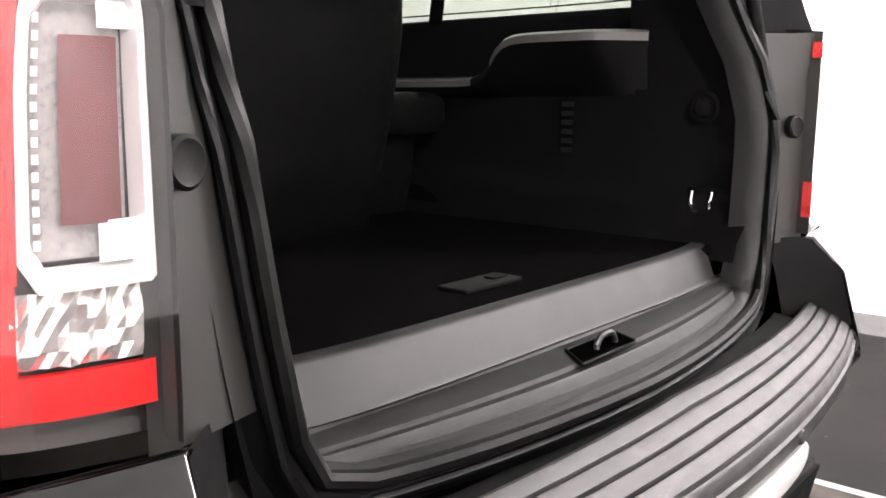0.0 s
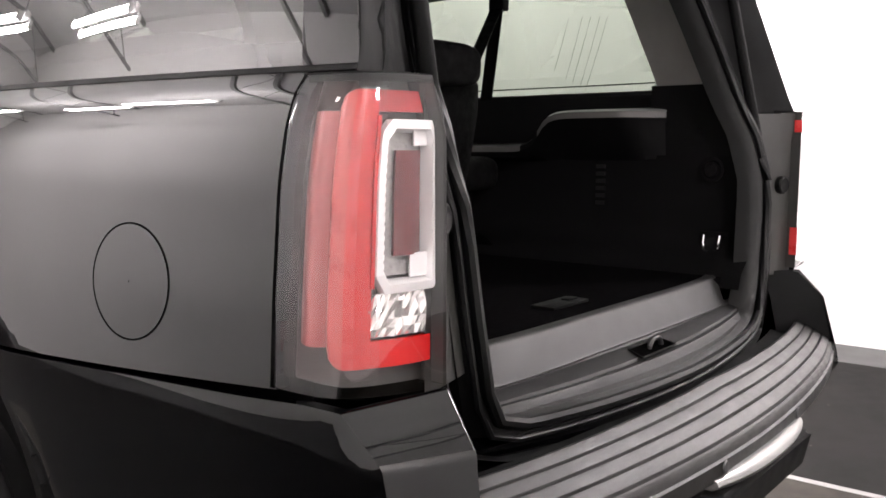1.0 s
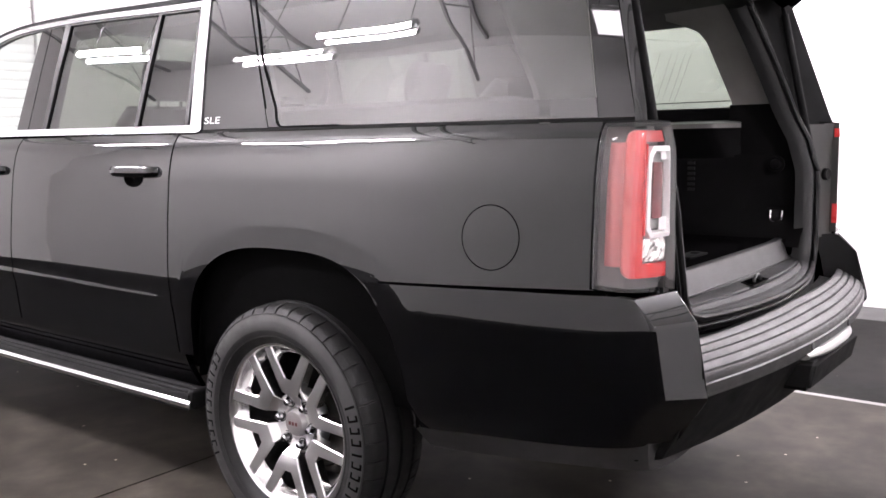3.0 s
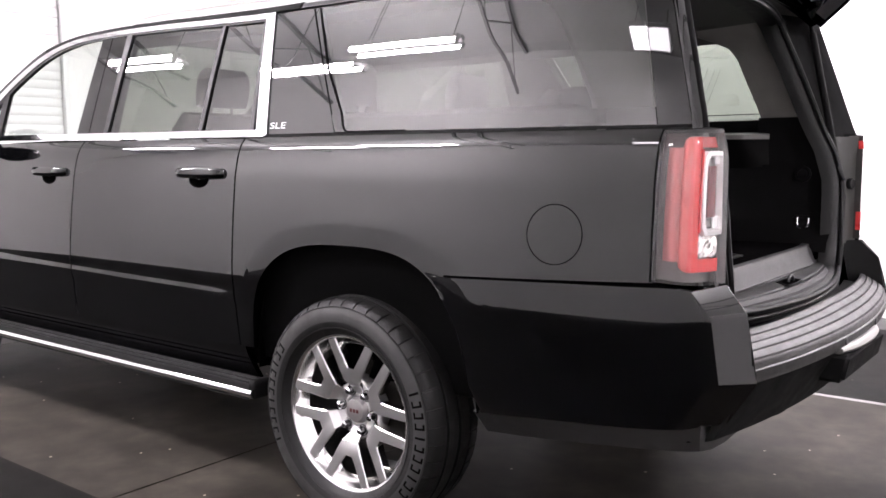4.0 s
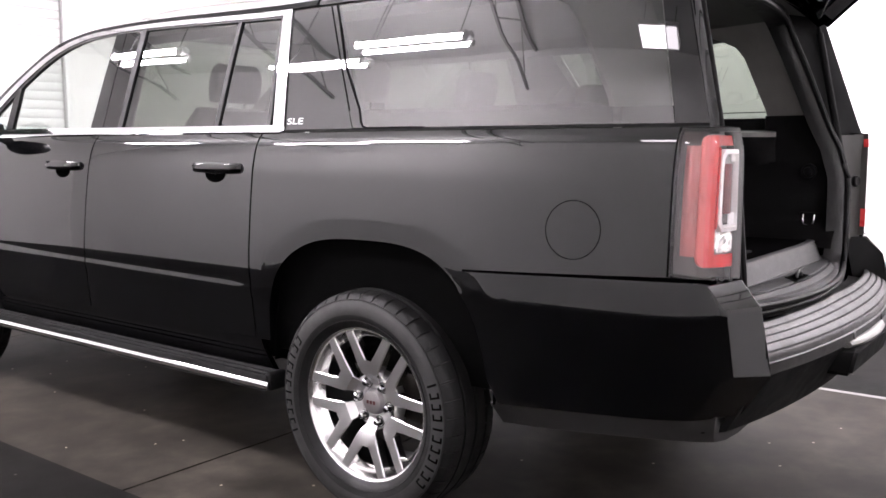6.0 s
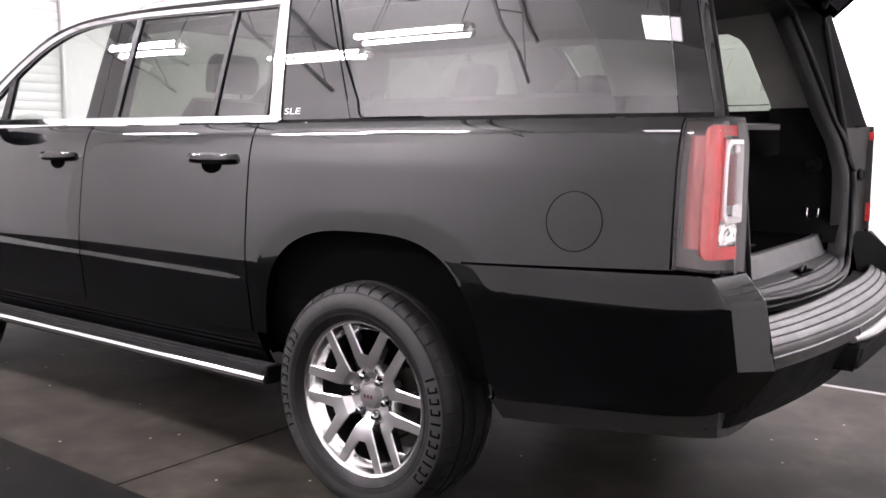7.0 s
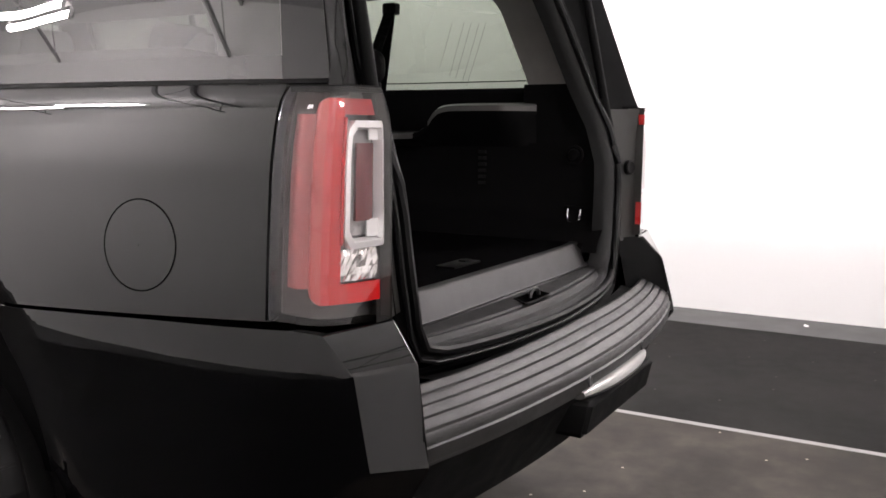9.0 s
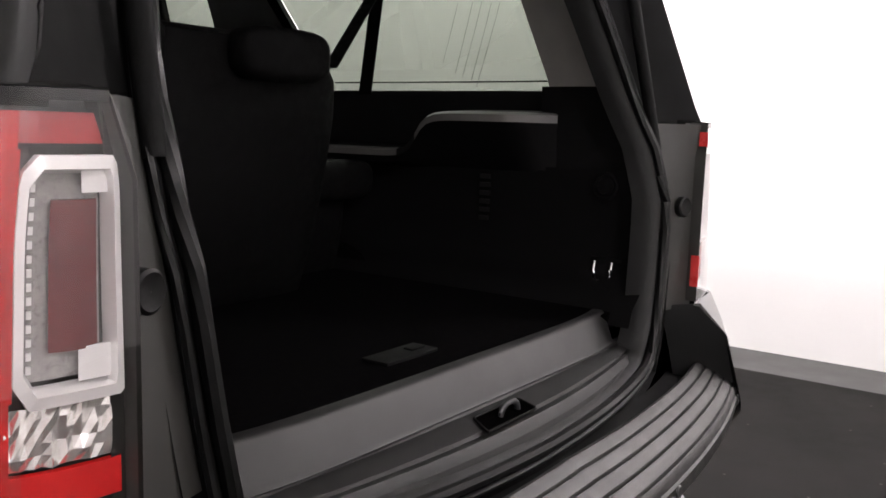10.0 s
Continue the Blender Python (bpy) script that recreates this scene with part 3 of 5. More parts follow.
    bm = bmesh.new()
    sheet(bm, [[(side * (1.030 + .014 * math.cos(a)), y, .380 + .017 * math.sin(a)) for a in np.linspace(-1.9, 1.9, 9)] for y in np.linspace(.485, 2.86, 8)])
    thicken(bm, (-side * .01, 0, 0))
    part("board_trim", bm, CHROME, car, "bright strip along the running board")
    bm = boxed(*sorted((side * .94, side * 1.030)), .478, .518, .357, .430, bevel=.014, seg=3)
    part("board_end_cap", bm, MATT, car)
    # wheel housing: a dark liner behind the arch
    for a in AXLES:
        bm = bmesh.new()
        outline = arch(a, 2, 178, 30, .535, .575)
        rows = [[(side * x, y, z) for y, z in outline] for x in (.955, .62)]
        sheet(bm, rows)
        vs = [bm.verts.new((side * .62, y, z)) for y, z in outline]
        bm.faces.new(vs)
        part("wheel_housing", bm, INNER, car)


def add_bumper(car):
    """The rear bumper: side wraps, raised corners, lower face and step pad."""
    pad_line = [(.818, -1.309), (.60, -1.357), (.30, -1.392), (0, -1.405)]
    for side in (-1, 1):
        bm = bmesh.new()
        b = pieces((arch(0, 147, 172, 14), 14), ([(-.487, .470), (-1.165, .534)], 20))
        t = pieces(([(-.367, .896), (-.60, .904)], 14), ([(-.60, .904), (-1.06, .9195), (-1.185, .912)], 20))
        rows = []

        def skirt_row(u):
            out = []
            for y in np.linspace(-.474, -1.20, 24):
                k = (-.474 - y) / .731
                top, low = .470 + .072 * k, .372 + .062 * k
                inset = .012 + .055 * max(0, u) + (.014 if u < .03 or u > .97 else 0) + .012 * max(0, (k - .86) / .14) ** 2
                out.append(Vector(on_side(side, y + .035 * u * max(0, (k - .8) / .2), top + (low - top) * u, -inset)))
            q, g = out[-1], .035 * (1 - max(0, u))
            out += [Vector((q.x - side * (.03 + g / 2), q.y - .020 + g, q.z + .003)), Vector((q.x - side * (.09 + g), q.y - .034 + g, q.z + .010)), Vector((q.x - side * .22, q.y - .040 + g, q.z + .022))]
            return out
        for j in range(27):
            row = []
            for i in range(len(b)):
                y, z = b[i] + (t[i] - b[i]) * j / 26
                p = Vector(on_side(side, y, z, .004))
                k = max(0, i - 20) / (len(b) - 1 - 20)
                cx = float(np.interp(z, [.458, .535, .655, .843, .912], [.858, .884, .897, .924, .950]))
                cy = float(np.interp(z, [.458, .535, .655, .843, .912], [-1.17, -1.195, -1.248, -1.232, -1.187]))
                end = Vector((side * cx, cy, z))
                row.append(Vector((p.x + (end.x - p.x) * k ** 4, p.y + (end.y - p.y) * k ** 1.7, p.z)))
            rows.append(row)
        sheet(bm, rows)
        thicken(bm, (-side * .02, 0, 0))
        part("bumper_side", bm, PAINT, car, "gloss black bumper side", 18)
        # matt skirt under the crease, leaning inward
        bm = bmesh.new()
        sheet(bm, [skirt_row(u) for u in (-.35, 0, .06, .3, .6, .94, 1)])
        thicken(bm, (-side * .02, 0, .01))
        part("bumper_skirt", bm, SKIRT, car, "matt grey-black lower bumper skirt", 30)
        # corner: the faceted horn that rises to the lamp
        c = lambda x, y, z: (side * x, y, z)
        bm = bmesh.new()
        P = {"a0": c(.950, -1.187, .912), "a1": c(.924, -1.232, .843), "a2": c(.897, -1.248, .655), "a3": c(.884, -1.195, .535), "a4": c(.850, -1.16, .520),
             "b0": c(.773, -1.222, .912), "b1": c(.793, -1.286, .841), "b2": c(.820, -1.318, .705), "b3": c(.822, -1.324, .655), "b4": c(.80, -1.235, .525), "b5": c(.78, -1.195, .512),
             "i0": c(.755, -1.19, .80)}
        V = {k: bm.verts.new(p) for k, p in P.items()}
        for f in (("a0", "a1", "b1", "b0"), ("a1", "a2", "b3", "b2", "b1"), ("a2", "a3", "b4", "b3"), ("a3", "a4", "b5", "b4"), ("b0", "b1", "b2", "i0")):
            bm.faces.new([V[k] for k in f])
        es = [e for e in bm.edges if not e.is_boundary]
        bmesh.ops.bevel(bm, geom=es, offset=.007, segments=3, affect="EDGES", profile=.6)
        thicken(bm, (-side * .012, .012, 0))
        flat_faces(part("bumper_corner", bm, PAINT, car, "gloss black faceted bumper corner", 30))
        bm = bmesh.new()
        sheet(bm, [[c(.775, -1.219, .912), c(.735, -1.185, .911), c(.690, -1.150, .908)], [c(.794, -1.283, .841), c(.755, -1.235, .840), c(.700, -1.170, .845)], [c(.821, -1.315, .706), c(.79, -1.265, .72), c(.715, -1.190, .735)]])
        part("bumper_inner", bm, MATT, car, "black inner face of the bumper corner")
    line = np.array([(-x, y) for x, y in pad_line] + [(x, y) for x, y in pad_line[::-1][1:]])
    line = smooth_line(line, 48)
    # lip and lower face across the back
    prof = [(-.004, .696), (.004, .690), (.003, .664), (-.008, .657), (-.075, .53), (-.105, .478), (-.16, .46)]
    bm = bmesh.new()
    sheet(bm, [[(x, y - o, z) for o, z in prof[:4]] for x, y in line])
    thicken(bm, (0, .02, 0))
    part("bumper_lip", bm, PAD, car, "satin grey lip under the step pad")
    bm = bmesh.new()
    sheet(bm, [[(x, y - o, z) for o, z in prof[3:]] for x, y in line])
    thicken(bm, (0, .02, .01))
    part("bumper_lower", bm, MATT, car, "matt black lower bumper face")
    # step pad: flat ribs with grooves between them, and a smooth shelf behind
    bm = bmesh.new()
    rows, back = [], []
    steps = [(0, -.020), (.012, -.010), (.03, -.004), (.06, 0)]
    for k in range(4):
        s0 = .085 + .215 * k
        steps += [(s0, 0), (s0 + .010, -.0045), (s0 + .022, -.0045), (s0 + .038, .0015), (s0 + .12, .003), (s0 + .20, .002)]
    steps += [(.945, .0), (1.0, -.004)]
    for x, y in line:
        depth = .125 - .035 * abs(x) / .818
        rows.append([(x * (1 - .045 * u), y + depth * u, .706 + .070 * u ** .8 + d) for u, d in steps])
        back.append((x * .955, y + depth))
    sheet(bm, rows)
    thicken(bm, (0, 0, -.03))
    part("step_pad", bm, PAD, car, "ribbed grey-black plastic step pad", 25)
    bm = bmesh.new()
    sheet(bm, [[(x, y - .012, .745), (x, y + .020, .742), (x, y + .060, .748)] for x, y in back if abs(x) < .72])
    thicken(bm, (0, 0, -.012))
    part("bumper_shelf", bm, MATT, car, "black recess behind the step pad")
    # round parking sensors in the lip
    for x in (-.22, .22):
        i = int(np.argmin([abs(p[0] - x) for p in line]))
        bm = bmesh.new()
        lathe(bm, [(-.004, .013), (-.0075, .011), (-.008, .001)], 20)
        bmesh.ops.transform(bm, matrix=pose(line[i][0], line[i][1] - .001, .678, 0, 0, 90), verts=bm.verts)
        part("parking_sensor", bm, SATIN, car, "small round parking sensor")
    # tow hitch cover under the middle
    bm = bmesh.new()
    rows = []
    for x in np.linspace(-.24, .24, 13):
        k = 1 - .35 * (abs(x) / .24) ** 4
        rows.append([(x, -1.405 - .028 * math.cos(a) * k + .02 * (abs(x) / .24) ** 2, .652 + .017 * math.sin(a) * k) for a in np.linspace(0, 2 * math.pi, 11)[:-1]])
    vs = sheet(bm, rows, close_u=True)
    bm.faces.new(vs[0])
    bm.faces.new(vs[-1][::-1])
    part("hitch_bar", bm, SILVER, car, "silver bar over the hitch cover")
    bm = bmesh.new()
    bot = [(-.25, -1.405), (.25, -1.405), (.24, -1.22), (-.24, -1.22)]
    topp = [(-.25, -1.425), (.25, -1.425), (.25, -1.25), (-.25, -1.25)]
    sheet(bm, [[(x, y, .548) for x, y in bot], [(x, y, .64) for x, y in topp]], close_u=True)
    bmesh.ops.holes_fill(bm, edges=bm.edges)
    bmesh.ops.bevel(bm, geom=list(bm.edges), offset=.012, segments=2, affect="EDGES")
    flat_faces(part("hitch_cover", bm, MATT, car, "black hitch cover below the bumper"))


def add_lamp(car, side):
    """A tail lamp: smoked lens over red and bright pieces, wrapped round the corner."""
    lamp = new("tail_lamp")
    lamp.parent = car
    lamp["label"] = "tall red and clear tail lamp with bright ring"
    plan = smooth_line([(0, -1.082), (-.004, -1.126), (-.020, -1.169), (-.060, -1.195), (-.115, -1.207), (-.170, -1.212)], 40)

    def at(s, z, deep=0.0):
        i = s * 40
        k = min(int(i), 39)
        dx, y = plan[k] + (plan[k + 1] - plan[k]) * (i - k)
        tx, ty = plan[k + 1] - plan[k]
        n = math.hypot(tx, ty)
        nx, ny = -ty / n, tx / n
        base = half_width(-1.082, z) + .002
        back = .770 + .024 * (max(0, z - 1.24) / .1) ** 2
        lean = .12 * max(0, z - 1.28)
        drop = .018 * s * min(1, max(0, (1.05 - z) / .116))
        return Vector((side * (base + (base - back) * dx / .170 - deep * abs(nx)), y + lean + deep * abs(ny), z - drop))

    def strip(name, s0, s1, z0, z1, deep, mat, label="", thick=.008, nu=10, nv=6, bulge=0.0):
        bm = bmesh.new()
        rows = []
        for j in range(nv + 1):
            rows.append([at(s0 + (s1 - s0) * i / nu, z0 + (z1 - z0) * j / nv, deep - bulge * math.sin(math.pi * i / nu)) for i in range(nu + 1)])
        sheet(bm, rows)
        thicken(bm, (-side * thick * .6, thick, 0))
        return part(name, bm, mat, lamp, label)

    strip("lamp_housing", 0, 1, .936, 1.338, .045, LAMP_BACK, "dark grey lamp housing", nu=30)
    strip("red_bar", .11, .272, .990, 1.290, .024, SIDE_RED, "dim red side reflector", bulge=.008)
    # one light guide, paler towards the side, with rounded outer corners
    bm = bmesh.new()
    rows = []
    for i in range(25):
        u = i / 24
        r = 1 - math.sqrt(max(0, 1 - max(0, 1 - u / .42) ** 2))
        z0, z1 = .964 + .030 * r, 1.318 - .024 * r
        rows.append([at(.288 + .277 * u, z0 + (z1 - z0) * j / 8, .020 - .004 * math.sin(math.pi * u)) for j in range(9)])
    sheet(bm, rows)
    thicken(bm, (-side * .005, .008, 0))
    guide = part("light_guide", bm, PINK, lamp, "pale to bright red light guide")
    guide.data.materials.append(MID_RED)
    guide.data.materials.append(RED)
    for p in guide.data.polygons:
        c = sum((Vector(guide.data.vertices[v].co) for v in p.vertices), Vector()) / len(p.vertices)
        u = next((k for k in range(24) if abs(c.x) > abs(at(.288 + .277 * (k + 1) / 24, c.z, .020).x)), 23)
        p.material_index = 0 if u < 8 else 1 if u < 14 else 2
    strip("red_edge", .552, .572, 1.062, 1.285, .014, RED, "bright red edge beside the ring", nu=2)
    strip("red_bar", .563, .93, 1.290, 1.318, .022, BAR_RED, "red upper light bar, darkened as if shaded")
    strip("red_bar", .55, .96, .964, .996, .0205, RED, "red lower light bar", bulge=.003)
    bm = bmesh.new()
    rnd = random.Random(5)
    deeps = [[.021 + rnd.uniform(-.0035, .0035) + .002 * (i % 2) for i in range(15)] for j in range(6)]
    sheet(bm, [[at(.55 + .375 * i / 14, 1.0 + .053 * j / 5, deeps[j][i]) for i in range(15)] for j in range(6)])
    part("reverse_lamp", bm, REVERSE, lamp, "clear faceted reversing lamp", 0)
    for i in range(14):
        strip("led_rib", .620, .640, 1.085 + .0125 * i, 1.092 + .0125 * i, .018, RING, nu=2, nv=1, thick=.004)
    strip("led_panel", .612, .90, 1.075, 1.268, .028, LED, "grey stepped light panel")
    strip("white_block", .81, .925, 1.246, 1.268, .016, RING, nu=4, nv=2, thick=.004)
    strip("white_block", .80, .935, 1.072, 1.104, .016, RING, nu=4, nv=2, thick=.004)
    strip("dark_window", .70, .875, 1.102, 1.240, .019, DEEP_RED, "dark red indicator window", bulge=.004)
    # bright ring: an elongated frame with cut corners
    def ring_line(g, deep):
        cs = [(.628, 1.054), (.955, 1.054), (.945, 1.280), (.636, 1.280), (.575, 1.262), (.575, 1.076)]
        m = (.765, 1.166)
        pts = [(s + (m[0] - s) * g * 1.1, z + (m[1] - z) * g * .75) for s, z in cs]
        pts.append(pts[0])
        return [at(s, z, deep) for s, z in resample(pts, 60)]
    bm = bmesh.new()
    sheet(bm, [ring_line(0, .026), ring_line(0, .009), ring_line(.14, .006), ring_line(.20, .028)])
    part("bright_ring", bm, RING, lamp, "bright silver ring round the light panel")
    frost = strip("inner_lens", .03, .60, .950, 1.325, .010, FROST, "milky inner lens", thick=.001, nu=24, nv=8)
    frost.visible_shadow = False
    lens = strip("lens", 0, 1, .934, 1.340, 0.0, LENS, "smoked clear outer lens", thick=.001, nu=36, nv=16)
    lens.visible_shadow = False
    bm = bmesh.new()
    rows = []
    for z in np.linspace(.934, 1.34, 6):
        p = at(1, z)
        rows.append([p, p + Vector((0, .05, 0)), p + Vector((-side * .004, .10, 0))])
    sheet(bm, rows)
    part("lamp_flank", bm, FLANK, lamp, "dark grey inner flank of the lamp")
    bm = bmesh.new()
    sheet(bm, [[at(.985, z, d) for d in (.002, .02, .05)] for z in np.linspace(.936, 1.338, 6)])
    part("lamp_end_wall", bm, LAMP_BACK, lamp)
    # cap between the lens top and the pillar above it
    bm = bmesh.new()
    rim = [at(i / 16, 1.338) for i in range(17)]
    sheet(bm, [[p + Vector((0, 0, .002)) for p in rim], [p.lerp(Vector((side * .80, -1.10, 1.346)), .35) + Vector((0, 0, .003)) for p in rim], [Vector((side * (.86 - .10 * i / 16), -1.075 - .005 * i / 16, 1.348)) for i in range(17)]])
    thicken(bm, (0, 0, -.012))
    part("lamp_cap", bm, MATT, lamp, "black cap over the lamp")
    for z0, z1 in ((.965, 1.03), (1.285, 1.318)) if side > 0 else ():
        bm = bmesh.new()
        sheet(bm, [[at(1, z) + Vector((-side * .002, d, 0)) for d in (-.002, .018)] for z in (z0, z1)])
        part("lens_edge", bm, MID_RED, lamp, "red edge of the lens")


# ---- the wheels ----
def make_wheel(car, at):
    w = new("wheel")
    w.parent = car
    w.location = at
    w["label"] = "six-spoke polished alloy wheel with black tyre"
    # tyre: outboard is -x; the tread lies flat on the ground at the contact patch
    prof = [(-.104, .268), (-.122, .279), (-.137, .304), (-.1425, .330), (-.141, .352), (-.134, .374), (-.122, .389), (-.113, .395), (-.096, .3995), (-.070, .402),
            (-.066, .402), (-.065, .394), (-.056, .394), (-.055, .403), (-.008, .404), (-.007, .395), (.007, .395), (.008, .404), (.055, .403), (.056, .394), (.065, .394), (.066, .402),
            (.112, .395), (.131, .374), (.138, .33), (.118, .275), (.098, .262)]
    bm = bmesh.new()
    rows = []
    for k in range(7 * 42):
        a = 2 * math.pi * (k // 7 + (0, .2, .42, .64, .885, .89, .985)[k % 7]) / 42
        row = []
        for i, (u, r) in enumerate(prof):
            if k % 7 > 4 and (6 <= i <= 8 or 21 <= i <= 22):
                r -= .007
            row.append((u - .012, r * math.sin(a), max(-.392, r * math.cos(a))))
        rows.append(row)
    rows.append(rows[0])
    sheet(bm, rows)
    bmesh.ops.remove_doubles(bm, verts=bm.verts, dist=1e-6)
    part("tyre", bm, TYRE, w, "black road tyre with moulded sidewall")

    def on_wall(r, a, up=.0012):
        u = -.012 - up - float(np.interp(r, [.304, .330, .352, .374], [.137, .1425, .141, .134]))
        return (u, r * math.sin(a), r * math.cos(a))
    # worn paler bands with dark bars in place of the maker's lettering
    bm = bmesh.new()
    sheet(bm, [[on_wall(r, 2 * math.pi * k / 96, .0006) for k in range(97)] for r in (.322, .333, .342, .352, .362, .371)])
    part("sidewall_band", bm, TYRE_WORN, w, "worn grey sidewall band")
    for start in (54, 231):
        for k in range(11):
            a0 = radians(start + k * 5.9)
            for e0, e1, r0, r1 in ((0, .020, .3315, .3675), (.020, .064, .3315, .3385), (.020, .054, .3605, .3675)) if k % 4 != 2 else ((.014, .036, .3315, .3675),):
                bm = bmesh.new()
                sheet(bm, [[on_wall(r0 + (r1 - r0) * j / 3, a0 + e) for e in np.linspace(e0, e1, 4)] for j in range(4)])
                part("sidewall_marking", bm, TYRE_MARK, w)
    for r in (.302, .3745):
        bm = bmesh.new()
        u = -.012 - float(np.interp(r, [.304, .330, .352, .374], [.137, .1425, .141, .134]))
        lathe(bm, [(u + .001, r - .0022), (u - .0014, r - .0012), (u - .0014, r + .0012), (u + .003, r + .0022)], 96)
        part("sidewall_ring", bm, TYRE, w)
    # rim: flange, lip and barrel; the barrel's shade is in its colour
    bm = bmesh.new()
    lathe(bm, [(-.108, .268), (-.119, .275), (-.124, .279), (-.1265, .277), (-.1265, .271), (-.122, .265), (-.112, .261), (-.100, .255), (-.078, .246), (-.072, .236)], 96)
    part("rim", bm, ALLOY_CAST, w, "bright silver alloy rim")
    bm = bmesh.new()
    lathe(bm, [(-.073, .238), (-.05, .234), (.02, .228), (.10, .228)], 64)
    part("barrel", bm, ALLOY_SHADED, w, "rim barrel, its shade put into a dark colour")
    bm = bmesh.new()
    lathe(bm, [(.012, .02), (.006, .165), (.014, .172), (.024, .165)], 48)
    part("brake_disc", bm, IRON, w)
    # spokes: six flat machined Y shapes with deep sides
    inner = [(0, .056), (0, .085), (0, .108), (0, .130), (0, .157), (.012, .157), (.026, .178), (.041, .203), (.055, .227), (.070, .2525)]
    outer = [(.022, .056), (.028, .085), (.036, .105), (.046, .122), (.0535, .137), (.060, .150), (.068, .168), (.079, .189), (.091, .213), (.104, .240)]

    def front(t, r):
        return float(np.interp(math.hypot(t, r), [.05, .088, .112, .15, .20, .27], [-.064, -.076, -.104, -.109, -.113, -.1185]))
    for k in range(6):
        bm = bmesh.new()
        for s in (-1, 1):
            lines = []
            for (ti, ri), (to, ro) in zip(inner, outer):
                row = []
                mid = ti == 0 and ri < .17
                if not mid:
                    row += [(s * ti * .99, ri - .001, .034), (s * ti, ri, .004)]
                e = .10 if not mid else 0.0
                row.append((s * (ti + (to - ti) * e), ri + (ro - ri) * e, 0))
                row.append((s * (to + (ti - to) * .09), ro + (ri - ro) * .09, 0))
                row += [(s * to, ro, .004), (s * (to + .0015), ro - .0015, .034)]
                lines.append([(front(t, r) + d, t, r) for t, r, d in row])
            sheet(bm, [l[-4:] for l in lines])
            sheet(bm, [l[:3] for l in lines if len(l) == 6])
        bmesh.ops.remove_doubles(bm, verts=bm.verts, dist=2e-5)
        bmesh.ops.rotate(bm, verts=bm.verts, cent=(0, 0, 0), matrix=Matrix.Rotation(radians(3.5 - 60 * k), 3, "X"))
        spoke = part("spoke", bm, ALLOY, w, "", 25)
        spoke.data.materials.append(ALLOY_CAST)
        for p in spoke.data.polygons:
            p.material_index = 0 if abs(p.normal.x) > .6 else 1
    # hub with a pocket for each nut, pockets coloured dark as shade
    bm = bmesh.new()
    lathe(bm, [(-.02, .108), (-.058, .102), (-.066, .094), (-.068, .052), (-.060, .048)], 48)
    part("hub", bm, HUB, w, "bright silver hub")
    bm = bmesh.new()
    lathe(bm, [(-.055, .050), (-.078, .0425), (-.083, .039), (-.085, .026), (-.0855, .001)], 40)
    part("centre_cap", bm, CAP, w, "silver centre cap")
    bm = bmesh.new()
    for dy in (-.015, 0, .015):
        box(bm, -.0868, -.0853, dy - .0045, dy + .0045, -.006, .006)
    part("cap_emblem", bm, RED_BADGE, w, "small red emblem bars")
    for k in range(6):
        a = radians(60 * k + 21)
        at_nut = Vector((0, .0725 * math.sin(a), .0725 * math.cos(a)))
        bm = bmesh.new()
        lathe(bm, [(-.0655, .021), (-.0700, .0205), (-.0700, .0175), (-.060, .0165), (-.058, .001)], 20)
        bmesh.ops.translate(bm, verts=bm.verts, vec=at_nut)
        part("nut_pocket", bm, ALLOY_SHADED, w)
        bm = bmesh.new()
        lathe(bm, [(-.055, .0145), (-.082, .0145), (-.090, .012), (-.0945, .007), (-.095, .001)], 12)
        bmesh.ops.translate(bm, verts=bm.verts, vec=at_nut)
        part("lug_nut", bm, NUT, w, "", 20)
    return w


def add_wheels(car):
    first = make_wheel(car, (-.905, 0, .392))
    for x, y, turn in ((-.905, 3.302, 0), (.905, 0, 180), (.905, 3.302, 180)):
        m = copy_thing(first, pose(x, y, .392, 0, 0, turn))
        m.parent = car


